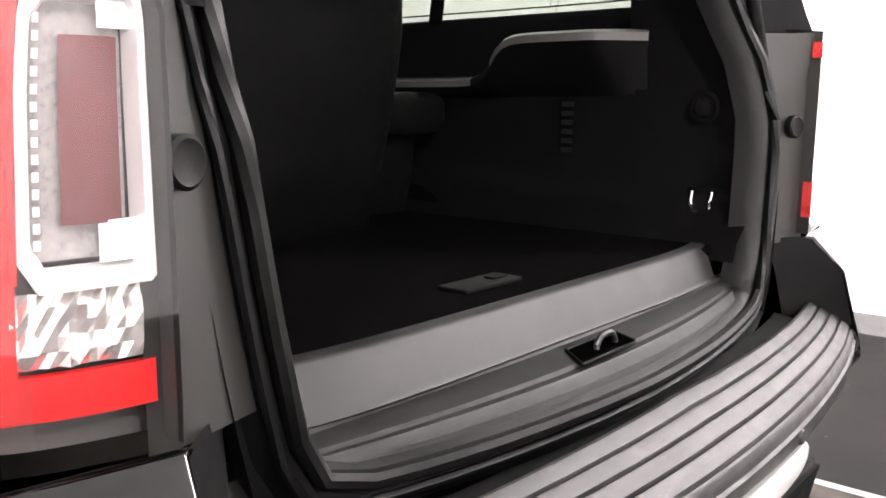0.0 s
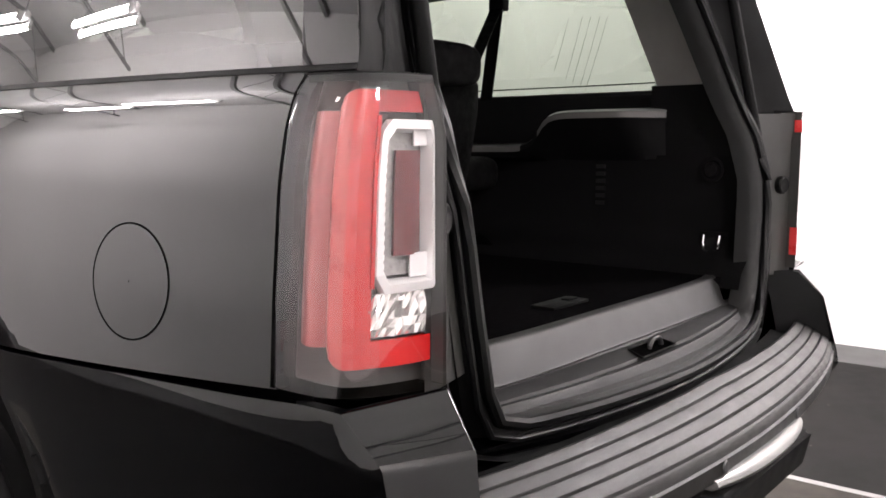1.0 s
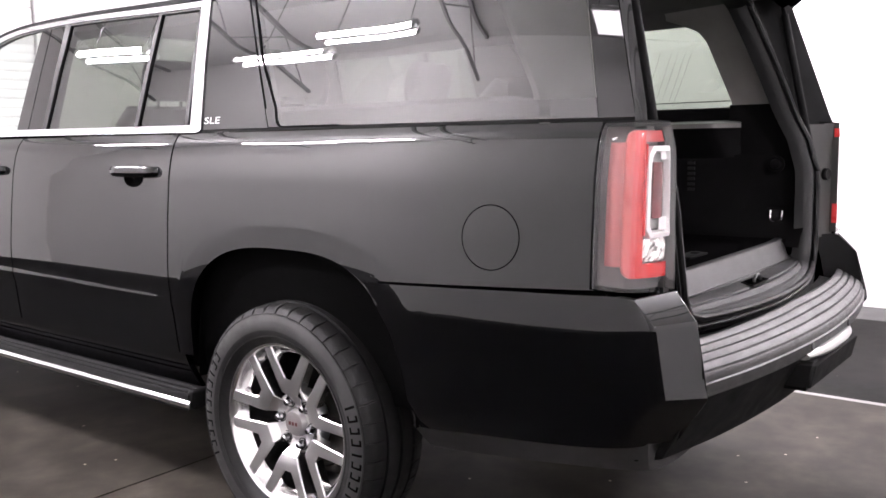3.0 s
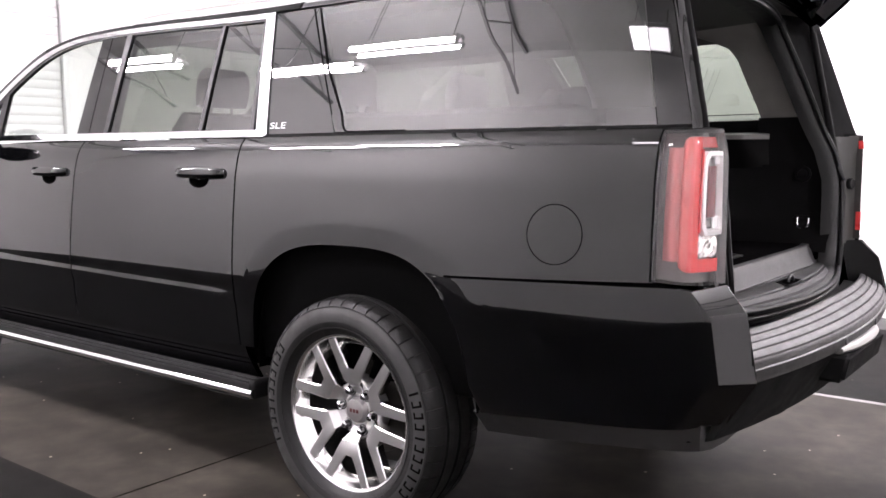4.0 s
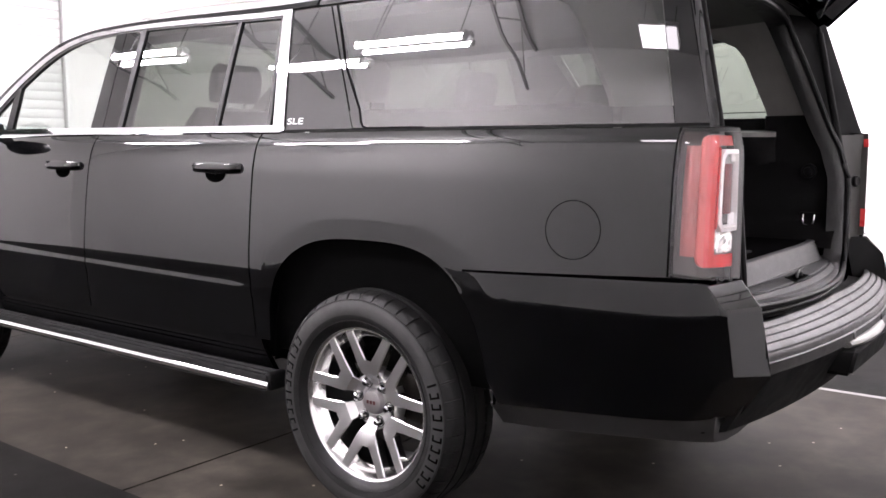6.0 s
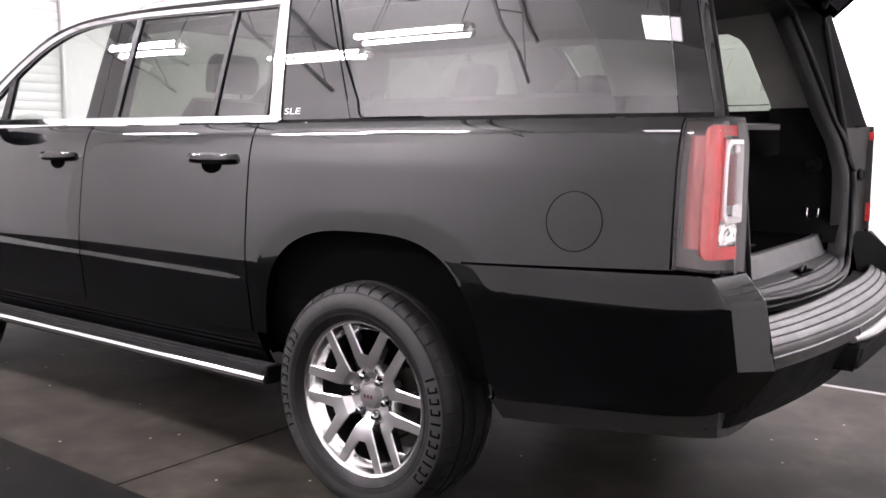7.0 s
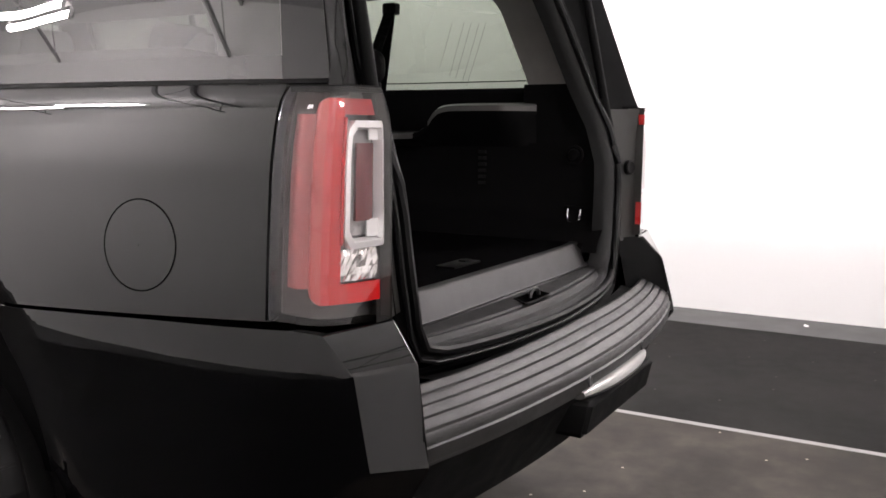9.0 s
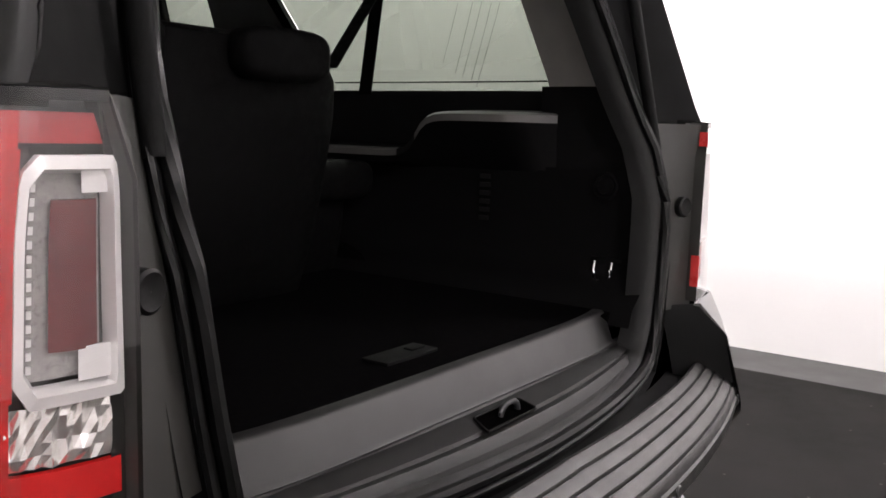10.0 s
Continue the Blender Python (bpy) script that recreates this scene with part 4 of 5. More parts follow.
# ---- body ends, roof and cabin ----
def add_roof_and_front(car):
    edge = smooth_line(ROOF_EDGE, 60)

    def roof_edge(y):
        z = float(np.interp(y, edge[:, 0], edge[:, 1]))
        return half_width(y, z), z + lift(y, z)
    bm = bmesh.new()
    rows = []
    for y in np.linspace(-1.01, 1.92, 34):
        w, z0 = roof_edge(y)
        rows.append([(x * w, y, z0 + (.048 - .02 * max(0, (-.5 - y)) - .06 * max(0, y - 1.2) ** 2) * (1 - abs(x) ** 2.4)) for x in np.linspace(-1, 1, 21)])
    sheet(bm, rows)
    thicken(bm, (0, 0, -.02))
    part("roof", bm, PAINT, car, "gloss black roof")
    # windscreen
    bm = bmesh.new()
    rows = []
    for k in range(13):
        u = k / 12
        y = 1.92 + 1.08 * u
        w, z = roof_edge(y)
        rows.append([(x * (w - .006), y + .10 * (1 - x * x) * u, z + .04 * (1 - x * x) * (1 - u)) for x in np.linspace(-1, 1, 15)])
    sheet(bm, rows)
    part("windscreen", bm, GLASS_CLEAR, car, "clear windscreen")
    # bonnet
    bm = bmesh.new()
    rows = []
    for k in range(17):
        u = k / 16
        y = 2.86 + 1.24 * u
        w = half_width(min(y, 4.1), 1.2) - .03
        e = float(np.interp(y, [2.74, 3.82, 4.12], [1.335, 1.20, 1.12]))
        rows.append([(x * w, y + .08 * (1 - x * x) * u, e + (.05 - .02 * u) * (1 - abs(x) ** 3)) for x in np.linspace(-1, 1, 19)])
    sheet(bm, rows)
    thicken(bm, (0, 0, -.02))
    part("bonnet", bm, PAINT, car, "gloss black bonnet")
    # nose: bumper, grille, headlamps
    bm = bmesh.new()
    rows = []
    for z, o in ((.36, -.10), (.42, -.02), (.60, .02), (.78, .03), (.95, .0), (1.12, -.06)):
        rows.append([(x * (half_width(4.1, max(z, .5)) - .005), 4.13 + o + .14 * (1 - abs(x) ** 2.5), z) for x in np.linspace(-1, 1, 25)])
    sheet(bm, rows)
    thicken(bm, (0, -.03, 0))
    part("front_bumper", bm, PAINT, car, "gloss black front bumper")
    bm = boxed(-.45, .45, 4.20, 4.30, .74, 1.06, bevel=.02)
    part("grille", bm, CHROME, car, "bright front grille")
    for s in (-1, 1):
        part("headlamp", boxed(*sorted((s * .52, s * .86)), 4.12, 4.235, .88, 1.07, bevel=.02), LED, car, "clear headlamp")
    part("underbody", boxed(-.60, .60, -.55, 4.05, .34, .52, bevel=.02), INNER, car)
    part("floor_pan", boxed(-.86, .86, -1.16, -.56, .47, .53, bevel=.01), INNER, car)
    bm = bmesh.new()
    lathe(bm, [(-.10, .17), (-.115, .25), (-.115, .32), (-.09, .36), (.05, .36), (.08, .30), (.08, .10)], 40)
    bmesh.ops.transform(bm, matrix=pose(0, -.80, .41, 0, 90, 0), verts=bm.verts)
    part("spare_wheel", bm, TYRE_MARK, car, "black spare wheel slung under the floor")
    bm = bmesh.new()
    tube(bm, [(-.78, 0, .392), (-.25, 0, .392), (.25, 0, .392), (.78, 0, .392)], .05, 14)
    part("rear_axle", bm, INNER, car, "dark rear axle")
    part("front_bulkhead", boxed(-.90, .90, 2.80, 2.84, .52, 1.28), INNER, car)


def opening(n=72):
    """The tailgate opening's edge: from low left round over the top, back to the start; (x, y, z)."""
    half = smooth_line([(0, .795), (.50, .800), (.585, .812), (.616, .87), (.660, 1.15), (.666, 1.28), (.632, 1.46), (.552, 1.755), (.50, 1.80), (0, 1.815)], n // 2, 3)
    pts = [(-x, z) for x, z in half] + [(x, z) for x, z in half[::-1][1:-1]]
    return [(x, gate_y(x, z) + .02, z) for x, z in pts]


def gate_y(x, z):
    """The rear face of the closed tailgate, along y."""
    return float(np.interp(z, [.78, .9, 1.15, 1.28, 1.36, 1.6, 1.83], [-1.262, -1.272, -1.272, -1.235, -1.19, -1.09, -.985])) + .118 * (x / .75) ** 2


def add_rear_frame(car):
    edge = opening()
    def ring(scale, dy, dz=0):
        return [(x * scale, y + dy, 1.30 + (z - 1.30) * (1 + (scale - 1) * 1.2) + dz) for x, y, z in edge]
    bm = bmesh.new()
    sheet(bm, [ring(1.015, .006), ring(1.045, .004), ring(1.06, .035), ring(1.085, .04), ring(1.10, .0)], close_u=True)
    part("hatch_flange", bm, MATT, car, "dark flange round the tailgate opening")
    bm = bmesh.new()
    sheet(bm, [ring(1.02, .0), ring(1.0, .02), ring(.998, .05), ring(.996, .075)], close_u=True)
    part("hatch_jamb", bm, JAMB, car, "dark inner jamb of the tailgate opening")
    bm = bmesh.new()
    loop = [Vector(p) for p in ring(1.012, -.004)]
    tube(bm, loop + [loop[0], loop[1]], .0115, 8, caps=False)
    part("weatherstrip", bm, RUBBER, car, "black rubber weatherstrip round the opening")
    bm = bmesh.new()
    loop = [Vector(p) for p in ring(1.048, -.002)]
    tube(bm, loop + [loop[0], loop[1]], .006, 6, caps=False)
    part("weatherstrip", bm, RUBBER, car, "outer rubber lip of the opening")
    # pillar faces between lamp, glass and opening
    for s in (-1, 1):
        bm = bmesh.new()
        rows = []
        for z in [*np.linspace(.90, 1.335, 12), *np.linspace(1.3405, 1.84, 15)]:
            outer_y = float(np.interp(z, [.9, 1.34, 1.815, 1.84], [-1.19, -1.152, -1.012, -1.0]))
            outer_x = half_width(outer_y, z) - .004 if z > 1.34 else .79
            if z <= 1.34:
                outer_y = -1.19 + .03 * max(0, z - 1.28)
            ix = float(np.interp(z, [.9, 1.15, 1.28, 1.46, 1.755, 1.84], [.642, .680, .685, .650, .570, .50]))
            iy = gate_y(ix, z) + .032
            wrap = [(outer_x, outer_y), (outer_x - .003, outer_y - .004), (outer_x - .020, outer_y - .013), (outer_x - .032, outer_y - .016), (outer_x - .042, outer_y - .012)]
            if z <= 1.34:
                wrap = [(outer_x, outer_y), (outer_x - .02, outer_y + .004)]
            wx, wy = wrap[-1]
            wrap += [(wx + (ix - wx) * u, wy + (iy - wy) * u) for u in (.33, .67, 1)]
            rows.append([(s * x, y, z) for x, y in wrap])
        sheet(bm, [r[:4] for r in rows[12:]])
        part("rear_pillar", bm, PAINT, car, "gloss black rear pillar beside the opening", 60)
        bm = bmesh.new()
        sheet(bm, [r[3:] for r in rows[12:]])
        part("pillar_gutter", bm, MATT, car, "dark gutter beside the opening")
        bm = bmesh.new()
        sheet(bm, rows[:12])
        part("pillar_panel", bm, FLANK, car, "dark grey pillar panel beside the lamp")
        bm = bmesh.new()
        foot = rows[12]
        sheet(bm, [[(x * .999, y + .001, z) for x, y, z in foot], [(x * .99, y + .004, 1.322) for x, y, z in foot]])
        part("pillar_foot", bm, MATT, car, "black foot of the rear pillar")
        bm = bmesh.new()
        lathe(bm, [(.01, .024), (-.003, .024), (-.006, .020), (-.004, .014), (-.004, .001)], 24)
        bmesh.ops.transform(bm, matrix=pose(s * .738, -1.180, 1.143, 0, 0, 90 - s * 14), verts=bm.verts)
        part("bump_stop", bm, RUBBER, car, "round rubber bump stop")
    # crossmember under the opening, behind the pad
    bm = bmesh.new()
    rows = []
    for x in np.linspace(-.80, .80, 33):
        y0 = gate_y(x, .8) + .06
        rows.append([(x, y0 - .035, .70), (x, y0 - .035, .768), (x, y0 - .01, .785), (x, y0 + .02, .79)])
    sheet(bm, rows)
    part("rear_crossmember", bm, PAINT, car, "gloss black body edge above the step pad")


def add_cabin(car):
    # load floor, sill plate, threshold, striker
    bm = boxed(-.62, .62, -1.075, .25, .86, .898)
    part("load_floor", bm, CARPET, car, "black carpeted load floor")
    bm = bmesh.new()
    rows = []
    for x in np.linspace(-.575, .575, 25):
        f = .03 * (abs(x) / .6) ** 6
        rows.append([(x, -1.06 + f, .903), (x, -1.083 + f, .9035), (x, -1.090 + f, .899), (x, -1.112 + f, .842), (x, -1.118 + f, .836)])
    sheet(bm, rows)
    thicken(bm, (0, .004, -.004))
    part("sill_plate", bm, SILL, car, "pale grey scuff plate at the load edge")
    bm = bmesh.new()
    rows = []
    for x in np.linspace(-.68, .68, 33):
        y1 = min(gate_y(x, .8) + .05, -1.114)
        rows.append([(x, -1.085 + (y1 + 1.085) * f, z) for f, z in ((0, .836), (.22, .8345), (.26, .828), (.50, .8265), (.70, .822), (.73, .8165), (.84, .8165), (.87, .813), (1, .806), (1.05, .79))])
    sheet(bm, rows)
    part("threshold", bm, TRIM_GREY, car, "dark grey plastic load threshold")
    bm = bmesh.new()
    tube(bm, smooth_line([(-.028, -1.165, .80), (-.028, -1.165, .846), (.028, -1.165, .846), (.028, -1.165, .80)], 16), .0055, 8)
    pocket = [(-.100, -1.186), (.060, -1.186), (.075, -1.137), (-.070, -1.137)]
    bm2 = bmesh.new()
    tube(bm2, [(x, y, .8235 + .1 * (y + 1.186)) for x, y in resample(pocket + pocket[:1], 40)], .0028, 6)
    part("latch_pocket_rim", bm2, TRIM, car, "grey rim of the latch pocket")
    # no hollow here: a black sheet on the threshold stands for the pocket's shade
    bm2 = bmesh.new()
    sheet(bm2, [[(x, y, .8245 + .1 * (y + 1.186)) for x, y in pocket[:2]], [(x, y, .8245 + .1 * (y + 1.186)) for x, y in (pocket[3], pocket[2])]])
    thicken(bm2, (0, 0, -.004))
    part("latch_pocket_shade", bm2, GAP, car, "flat black sheet as the latch pocket's shade")
    part("latch_striker", bm, SATIN, car, "dark metal latch striker loop")
    # floor latch: a shallow grey handle plate in the carpet
    bm = bmesh.new()
    box(bm, -.115, .035, -.985, -.925, .8975, .9045, bevel=.002)
    box(bm, -.02, .02, -.966, -.944, .904, .9085, bevel=.002)
    part("floor_latch", bm, TRIM, car, "grey flush handle in the load floor")
    for s in (-1, 1):
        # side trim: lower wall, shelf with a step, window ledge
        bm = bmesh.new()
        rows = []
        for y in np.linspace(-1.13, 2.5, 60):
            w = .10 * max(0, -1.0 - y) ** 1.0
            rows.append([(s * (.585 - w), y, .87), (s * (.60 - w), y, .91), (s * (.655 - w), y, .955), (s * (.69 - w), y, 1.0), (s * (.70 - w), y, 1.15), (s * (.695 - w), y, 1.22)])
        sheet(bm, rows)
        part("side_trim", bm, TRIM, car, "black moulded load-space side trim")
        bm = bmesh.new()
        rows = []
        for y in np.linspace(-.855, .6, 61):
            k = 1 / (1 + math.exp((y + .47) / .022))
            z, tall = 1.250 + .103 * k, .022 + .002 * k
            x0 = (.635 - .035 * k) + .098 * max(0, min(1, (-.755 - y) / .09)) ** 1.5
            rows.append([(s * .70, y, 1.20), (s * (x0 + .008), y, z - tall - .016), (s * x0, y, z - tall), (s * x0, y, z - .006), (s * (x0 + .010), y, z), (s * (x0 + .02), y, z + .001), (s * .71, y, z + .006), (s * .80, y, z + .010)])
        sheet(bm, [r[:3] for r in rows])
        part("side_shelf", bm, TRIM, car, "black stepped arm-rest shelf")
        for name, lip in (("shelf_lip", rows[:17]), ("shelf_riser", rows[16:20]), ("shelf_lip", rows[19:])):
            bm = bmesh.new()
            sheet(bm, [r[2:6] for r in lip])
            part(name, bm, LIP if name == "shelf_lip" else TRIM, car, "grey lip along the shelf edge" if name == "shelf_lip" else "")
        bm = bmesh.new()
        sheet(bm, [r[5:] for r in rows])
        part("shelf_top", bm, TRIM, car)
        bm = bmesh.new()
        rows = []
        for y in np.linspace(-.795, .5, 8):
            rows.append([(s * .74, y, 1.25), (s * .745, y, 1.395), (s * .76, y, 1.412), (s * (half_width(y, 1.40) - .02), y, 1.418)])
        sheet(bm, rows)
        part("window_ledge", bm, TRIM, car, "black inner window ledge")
        # rear pillar inner trim, grey, from ledge to headliner, with rounded window edge
        bm = bmesh.new()
        rows = []
        for z in np.linspace(1.410, 1.81, 16):
            fy = float(np.interp(z, [1.425, 1.56, 1.685, 1.745, 1.765, 1.81], [-.80, -.74, -.685, -.635, -.56, -.45]))
            ry = gate_y(.68, z) + .075
            fx = .75 - .25 * max(0, z - 1.70)
            rx = float(np.interp(z, [1.425, 1.80], [.705, .60]))
            rows.append([(s * (fx + .02), fy + .006, z)] + [(s * (fx + (rx - fx) * u), fy + (ry - fy) * u, z) for u in np.linspace(0, 1, 6)])
        sheet(bm, rows)
        part("pillar_trim", bm, PILLAR, car, "grey inner trim of the rear pillar")
        # pillar covers between the windows and the header over them
        for b0, b1, t0, t1 in ((.10, .56, .34, .58), (1.53, 1.75, 1.52, 1.70)):
            bm = bmesh.new()
            sheet(bm, [[(s * (half_width(y, z) - .045), y, z) for y in np.linspace(b0 + (t0 - b0) * u, b1 + (t1 - b1) * u, 5)] for z, u in ((1.36, 0), (1.5, .3), (1.65, .65), (1.80, 1))])
            part("pillar_cover", bm, TRIM_GREY, car)
        bm = bmesh.new()
        sheet(bm, [[(s * (half_width(y, 1.78) - .03), y, 1.755), (s * (half_width(y, 1.78) - .05), y, 1.76), (s * .70, y, 1.81), (s * .60, y, 1.832)] for y in np.linspace(-.62, 1.75, 20)])
        part("window_header", bm, LINER, car, "grey headliner edge above the windows")
        # inner wall behind the trims, closing the shell
        bm = bmesh.new()
        rows = []
        for y in np.linspace(-1.10, 2.75, 30):
            rows.append([(s * (half_width(y, z) - .05), y, z) for z in (.50, .9, 1.1, 1.25, 1.34)])
        sheet(bm, rows)
        part("inner_shell", bm, INNER, car)
        bm = bmesh.new()
        rows = []
        for u in np.linspace(0, 1, 8):
            rows.append([(s * .702, (gate_y(.7, z) + .075) * (1 - u) - .805 * u, z) for z in (1.21, 1.30, 1.36, 1.40, 1.4200)])
        sheet(bm, rows)
        part("corner_trim", bm, TRIM, car, "black corner trim")
    # right-hand fittings: round knob, chrome tie-down, vent, lamp
    for s in (1, -1):
        bm = bmesh.new()
        lathe(bm, [(0, .034), (-.006, .034), (-.008, .028), (-.004, .022), (-.014, .018), (-.016, .001)], 24)
        bmesh.ops.transform(bm, matrix=pose(s * .692, -1.0, 1.182, 0, 0, 0 if s > 0 else 180), verts=bm.verts)
        part("trim_knob", bm, TRIM, car, "round black fastener knob")
        bm = bmesh.new()
        tube(bm, smooth_line([(s * .674, -1.035, 1.0), (s * .660, -1.035, .955), (s * .660, -.990, .955), (s * .674, -.990, 1.0)], 16), .005, 8)
        part("tie_down", bm, CHROME, car, "small chrome tie-down loop")
        part("tie_down_plate", boxed(*sorted((s * .684, s * .70)), -1.055, -.97, .94, 1.01, bevel=.004), TRIM, car)
        bm = bmesh.new()
        for k in range(6):
            box(bm, *sorted((s * .690, s * .70)), -.665, -.635, 1.07 + .022 * k, 1.082 + .022 * k)
        part("trim_vent", bm, TRIM_GREY, car, "small slotted vent in the trim")
    bm = bmesh.new()
    tube(bm, [(half_width(y, 1.444) - .012, y, 1.444) for y in np.linspace(-.79, .08, 12)], .0022, 6)
    part("window_moulding", bm, TRIM, car, "thin dark line along the foot of the window")
    # faint aerial lines on the far quarter glass
    for (y0, z0), (y1, z1) in (((-.36, 1.50), (-.44, 1.66)), ((-.40, 1.47), (-.492, 1.66)), ((-.425, 1.46), (-.524, 1.66)), ((-.45, 1.44), (-.556, 1.655)), ((-.47, 1.43), (-.585, 1.655))):
        bm = bmesh.new()
        tube(bm, [(half_width(y, z) - .006, y, z) for y, z in resample([(y0, z0), (y1, z1)], 6)], .0005, 5)
        part("aerial_line", bm, TRIM, car)
    # headliner
    bm = bmesh.new()
    rows = []
    for y in np.linspace(-1.0, 1.78, 20):
        rows.append([(x * (half_width(y, 1.80) - .02), y, 1.812 + .03 * (1 - x * x)) for x in np.linspace(-1, 1, 11)])
    sheet(bm, rows)
    part("headliner", bm, LINER, car, "pale grey headliner")
    part("cabin_floor", boxed(-.88, .88, .25, 2.8, .52, .56), CARPET, car, "black cabin carpet")
    # dashboard and steering wheel
    bm = bmesh.new()
    rows = []
    for x in np.linspace(-.86, .86, 13):
        rows.append([(x, 2.84, 1.30), (x, 2.55, 1.31), (x, 2.38, 1.27), (x, 2.33, 1.18), (x, 2.38, .95), (x, 2.50, .75)])
    sheet(bm, rows)
    part("dashboard", bm, TRIM, car, "black dashboard")
    bm = bmesh.new()
    loop = [pose(-.40, 2.12, 1.18, 65, 0, 0) @ Vector((.19 * math.cos(a), .19 * math.sin(a), 0)) for a in np.linspace(0, 2 * math.pi, 33)]
    tube(bm, loop, .016, 8, caps=False)
    tube(bm, [pose(-.40, 2.12, 1.18, 65) @ Vector(p) for p in ((-.18, 0, 0), (0, 0, -.02), (.18, 0, 0))], .018, 8)
    part("steering_wheel", bm, TRIM, car, "dark steering wheel")


def make_seat(car, x, y, width, label, zc=.0, headrest=True):
    s = new("seat")
    s.parent = car
    s["label"] = label
    def cushion(name, y0, z0, y1, z1, thick, w, lab=""):
        bm = bmesh.new()
        rows = []
        d = Vector((0, y1 - y0, z1 - z0))
        n = Vector((0, -d.z, d.y)).normalized()
        for k in range(9):
            u = k / 8
            t = thick * (math.sin(math.pi * min(max(u, .03), .97)) ** .35)
            c = Vector((0, y0, z0)) + d * u
            row = []
            for a in np.linspace(0, 2 * math.pi, 21)[:-1]:
                ca, sa = math.cos(a), math.sin(a)
                px = w / 2 * math.copysign(abs(ca) ** .35, ca) * (1 - .06 * u - .16 * max(0, (u - .8) / .2) ** 2)
                pn = t / 2 * math.copysign(abs(sa) ** .6, sa)
                row.append(Vector((x + px, 0, 0)) + c + n * pn)
            rows.append(row)
        vs = sheet(bm, rows, close_u=True)
        bm.faces.new(vs[0][::-1])
        bm.faces.new(vs[-1])
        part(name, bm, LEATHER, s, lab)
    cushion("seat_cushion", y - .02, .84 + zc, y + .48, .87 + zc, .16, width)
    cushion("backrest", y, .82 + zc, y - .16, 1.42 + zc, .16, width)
    if headrest:
        cushion("headrest", y - .165, 1.455 + zc, y - .20, 1.63 + zc, .11, min(.28, width * .6))
        bm = bmesh.new()
        for dx in (-.06, .06):
            tube(bm, [(x + dx, y - .155, 1.39 + zc), (x + dx, y - .17, 1.47 + zc)], .007, 6)
        part("headrest_post", bm, CHROME, s)
    else:
        for dx in (-.24, .22):
            cushion_at = x + dx * width
            bm = bmesh.new()
            bmesh.ops.create_uvsphere(bm, u_segments=20, v_segments=12, radius=1)
            for v in bm.verts:
                v.co = Vector((math.copysign(abs(v.co.x) ** .5, v.co.x) * .125 + cushion_at, math.copysign(abs(v.co.y) ** .6, v.co.y) * .05 + y - .215, math.copysign(abs(v.co.z) ** .6, v.co.z) * .055 + 1.380 + zc))
            part("folded_headrest", bm, LEATHER, s)
    return s


def add_seats(car):
    for x in (-.42, .42):
        make_seat(car, x, 1.55, .54, "black front bucket seat with headrest", .05)
    for x in (-.42, .42):
        make_seat(car, x, .72, .52, "black second-row seat with headrest", .03)
    make_seat(car, -.16, -.34, .92, "black third-row bench seat, upright", .07, headrest=False)
    make_seat(car, .46, -.05, .34, "black third-row single seat, lowered", -.22, headrest=False)
    # shoulder belt hanging beside the window
    bm = bmesh.new()
    for a, b in (((.745, -.225, 1.71), (.75, -.175, 1.39)), ((.745, -.225, 1.71), (.40, -.36, 1.45))):
        a, b = Vector(a), Vector(b)
        w = Vector((.0, .024, 0))
        sheet(bm, [[a - w, a + w], [b - w, b + w]])
    thicken(bm, (.002, 0, 0))
    part("seat_belt", bm, LEATHER, car, "black webbing shoulder belt")
    part("belt_anchor", boxed(.725, .765, -.26, -.20, 1.69, 1.735, bevel=.008), TRIM, car)


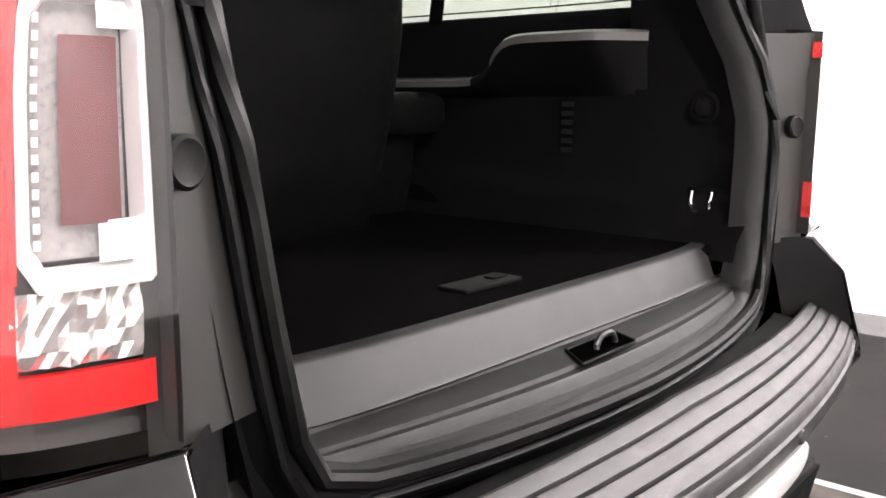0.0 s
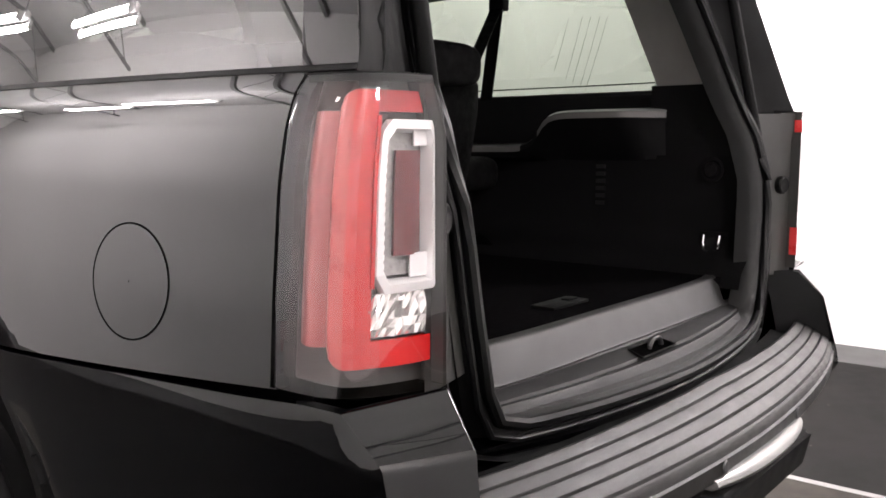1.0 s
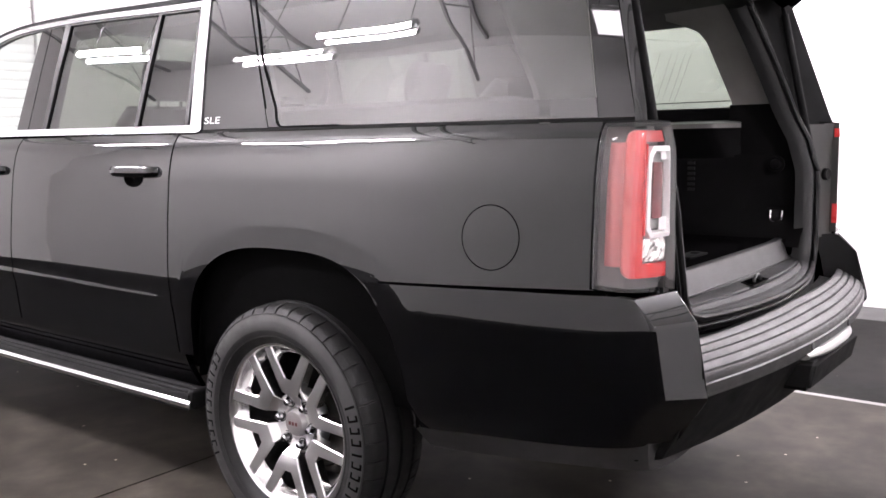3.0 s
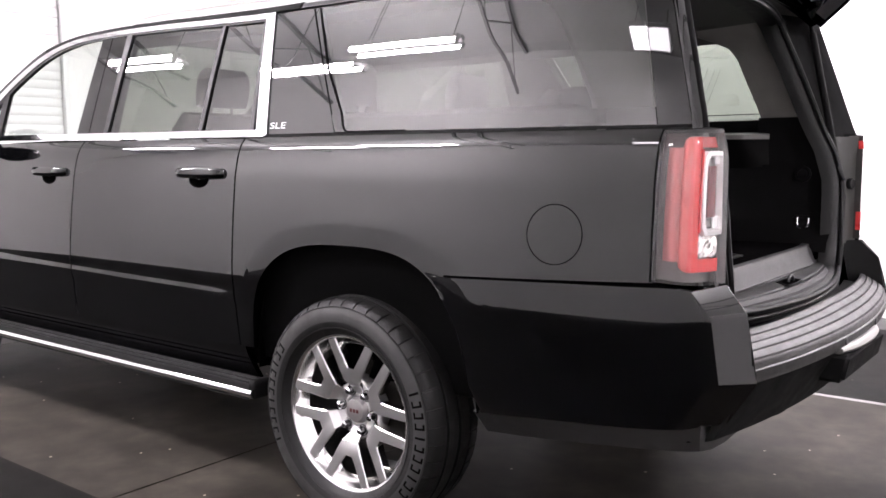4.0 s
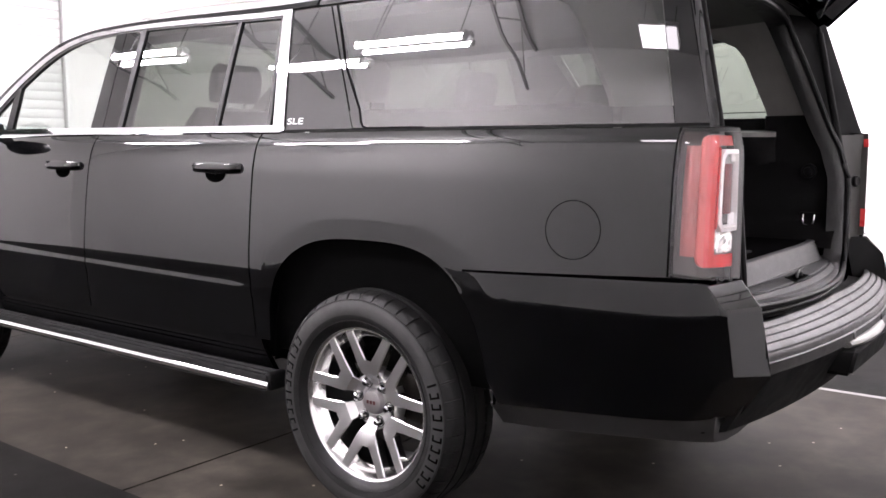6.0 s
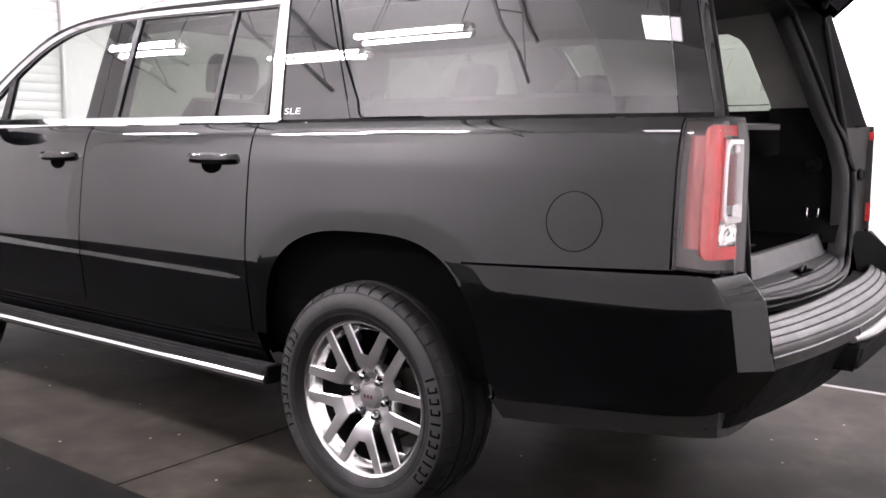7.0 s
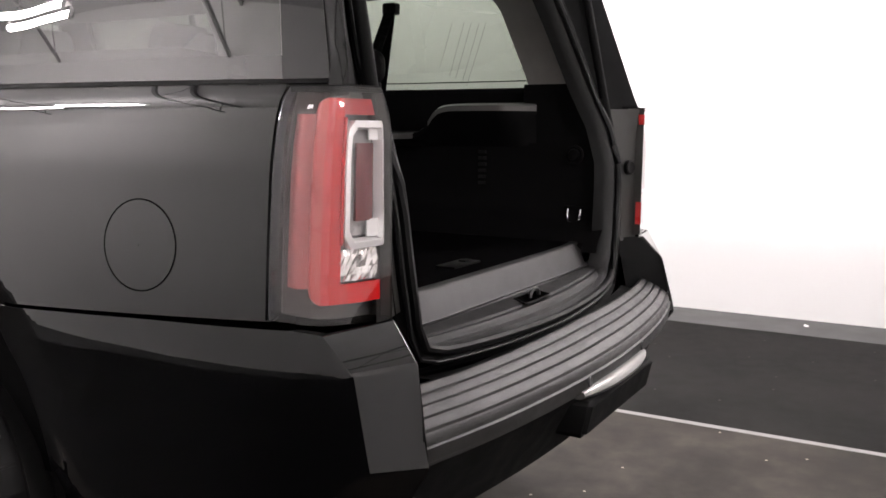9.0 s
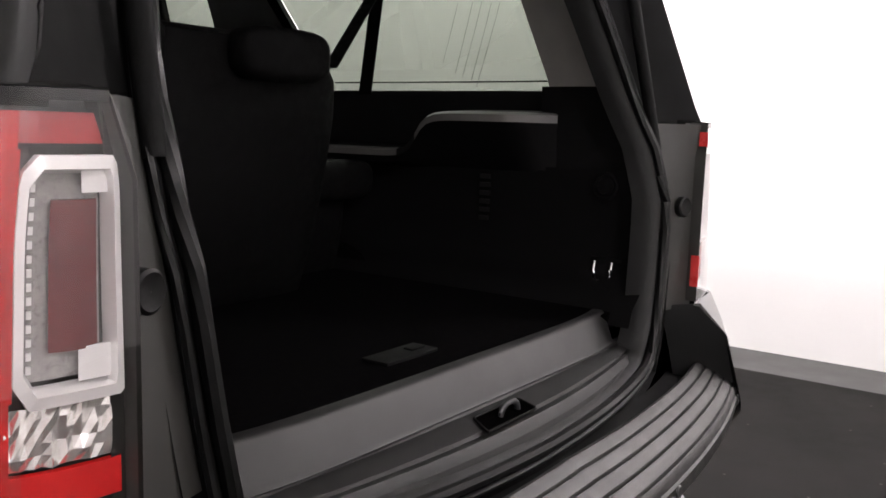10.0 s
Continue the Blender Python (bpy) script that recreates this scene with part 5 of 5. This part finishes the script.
def add_gate(car):
    """The tailgate, raised: built shut, then swung up about its roof hinges."""
    g = new("tailgate")
    g.parent = car
    g["label"] = "black tailgate, raised wide open"
    g.location = (0, -1.0, 1.885)
    g.rotation_euler = (radians(-117), 0, 0)
    h = Vector((0, -.985, 1.835))

    def w(z):
        return float(np.interp(z, [.79, .86, 1.28, 1.36, 1.6, 1.83], [.72, .765, .785, .775, .715, .63]))

    def face(z0, z1, nz, inset=0.0, off=0.0, x0=-1.0, x1=1.0, nx=24):
        return [[Vector((x * (w(z) - inset), gate_y(x * w(z), z) - off, z)) - h for x in np.linspace(x0, x1, nx + 1)] for z in np.linspace(z0, z1, nz + 1)]
    bm = bmesh.new()
    sheet(bm, face(.79, 1.335, 20))
    thicken(bm, (0, .05, 0))
    part("gate_panel", bm, PAINT, g, "gloss black lower gate skin")
    for x0, x1 in ((-1, -.84), (.84, 1)):
        bm = bmesh.new()
        sheet(bm, face(1.339, 1.83, 12, x0=x0, x1=x1, nx=3))
        thicken(bm, (0, .05, 0))
        part("gate_frame", bm, PAINT, g)
    bm = bmesh.new()
    sheet(bm, face(1.345, 1.79, 12, inset=.03, off=.003))
    part("gate_window", bm, GLASS_DARK, g, "dark tinted rear window")
    bm = bmesh.new()
    sheet(bm, face(1.79, 1.86, 4, off=.03))
    thicken(bm, (0, .06, 0))
    part("spoiler", bm, PAINT, g, "roof spoiler over the rear window")
    # inner trim
    bm = bmesh.new()
    sheet(bm, face(.83, 1.345, 10, inset=.05, off=-.062))
    part("gate_trim", bm, TRIM, g, "black inner trim of the gate")
    for x0, x1 in ((-.95, -.80), (.80, .95)):
        bm = bmesh.new()
        sheet(bm, face(1.335, 1.80, 8, inset=.0, off=-.055, x0=x0, x1=x1, nx=3))
        part("gate_trim", bm, TRIM, g)
    # number plate recess, bar, emblem and badges outside, lettering as bars
    bm = bmesh.new()
    sheet(bm, [[Vector((x, gate_y(x, z) - .012, z)) - h for x in np.linspace(-.40, .40, 9)] for z in (1.215, 1.255, 1.29)])
    thicken(bm, (0, .02, 0))
    part("handle_bar", bm, PAINT, g, "raised bar over the plate")
    part("licence_plate", boxed(-.152, .152, -1.284 - h.y, -1.279 - h.y, 1.01 - h.z, 1.165 - h.z, bevel=.002), SATIN, g, "black dealer plate with white border")
    bm = bmesh.new()
    for z0, z1, x0, x1 in ((1.085, 1.12, -.12, .12), (1.058, 1.068, -.09, .09), (1.035, 1.043, -.10, .10), (1.153, 1.157, -.145, .145), (1.016, 1.02, -.145, .145)):
        box(bm, x0, x1, -1.2865 - h.y, -1.284 - h.y, z0 - h.z, z1 - h.z)
    part("plate_marking", bm, WHITE_BADGE, g)
    part("emblem", boxed(-.11, .11, -1.272 - h.y, -1.262 - h.y, 1.225 - h.z, 1.28 - h.z, bevel=.003), CHROME, g, "bright rectangular emblem")
    bm = bmesh.new()
    for k in range(7):
        x = -.69 + .04 * k + (.03 if k > 4 else 0)
        box(bm, x, x + .028, gate_y(x, .87) - .006 - h.y, gate_y(x, .87) + .006 - h.y, .862 - h.z, .886 - h.z)
    part("model_badge", bm, CHROME, g, "row of chrome badge bars")
    # gas struts
    for s in (-1, 1):
        bm = bmesh.new()
        a = Vector((s * .685, -1.122, 1.272))
        b = Vector((s * .652, -.975, 2.0))
        tube(bm, [a, a + (b - a) * .04, a + (b - a) * .05, a + (b - a) * .66], .0145, 12)
        tube(bm, [a + (b - a) * .64, b], .009, 8)
        part("gas_strut", bm, MATT, car, "black gas strut holding the gate")


def add_badges(car):
    cu = bpy.data.curves.new("trim_badge", "FONT")
    cu.body, cu.size, cu.extrude, cu.align_x = "SLE", .045, .0015, "LEFT"
    tmp = bpy.data.objects.new("trim_badge", cu)
    scene.collection.objects.link(tmp)
    bpy.context.view_layer.update()
    me = bpy.data.meshes.new_from_object(tmp.evaluated_get(bpy.context.evaluated_depsgraph_get()))
    bpy.data.objects.remove(tmp)
    me.materials.append(CHROME)
    for s in (-1, 1):
        ob = new("trim_badge", me)
        ob.parent = car
        ob["label"] = "small chrome trim badge"
        y, z = (.465, 1.374) if s < 0 else (.345, 1.374)
        x = s * (half_width(y, z + .015) + .003)
        ob.matrix_basis = pose(x, y, z, 90 - 15.2, 0, -90 if s < 0 else 90) @ Matrix.Diagonal((1.35, .75, 1, 1))


suv = thing("suv", "gloss black full-size SUV with raised tailgate and chrome trim", "car")
for s in (-1, 1):
    add_side(suv, s)
    add_lamp(suv, s)
add_bumper(suv)
add_wheels(suv)
add_roof_and_front(suv)
add_rear_frame(suv)
add_cabin(suv)
add_seats(suv)
add_gate(suv)
add_badges(suv)
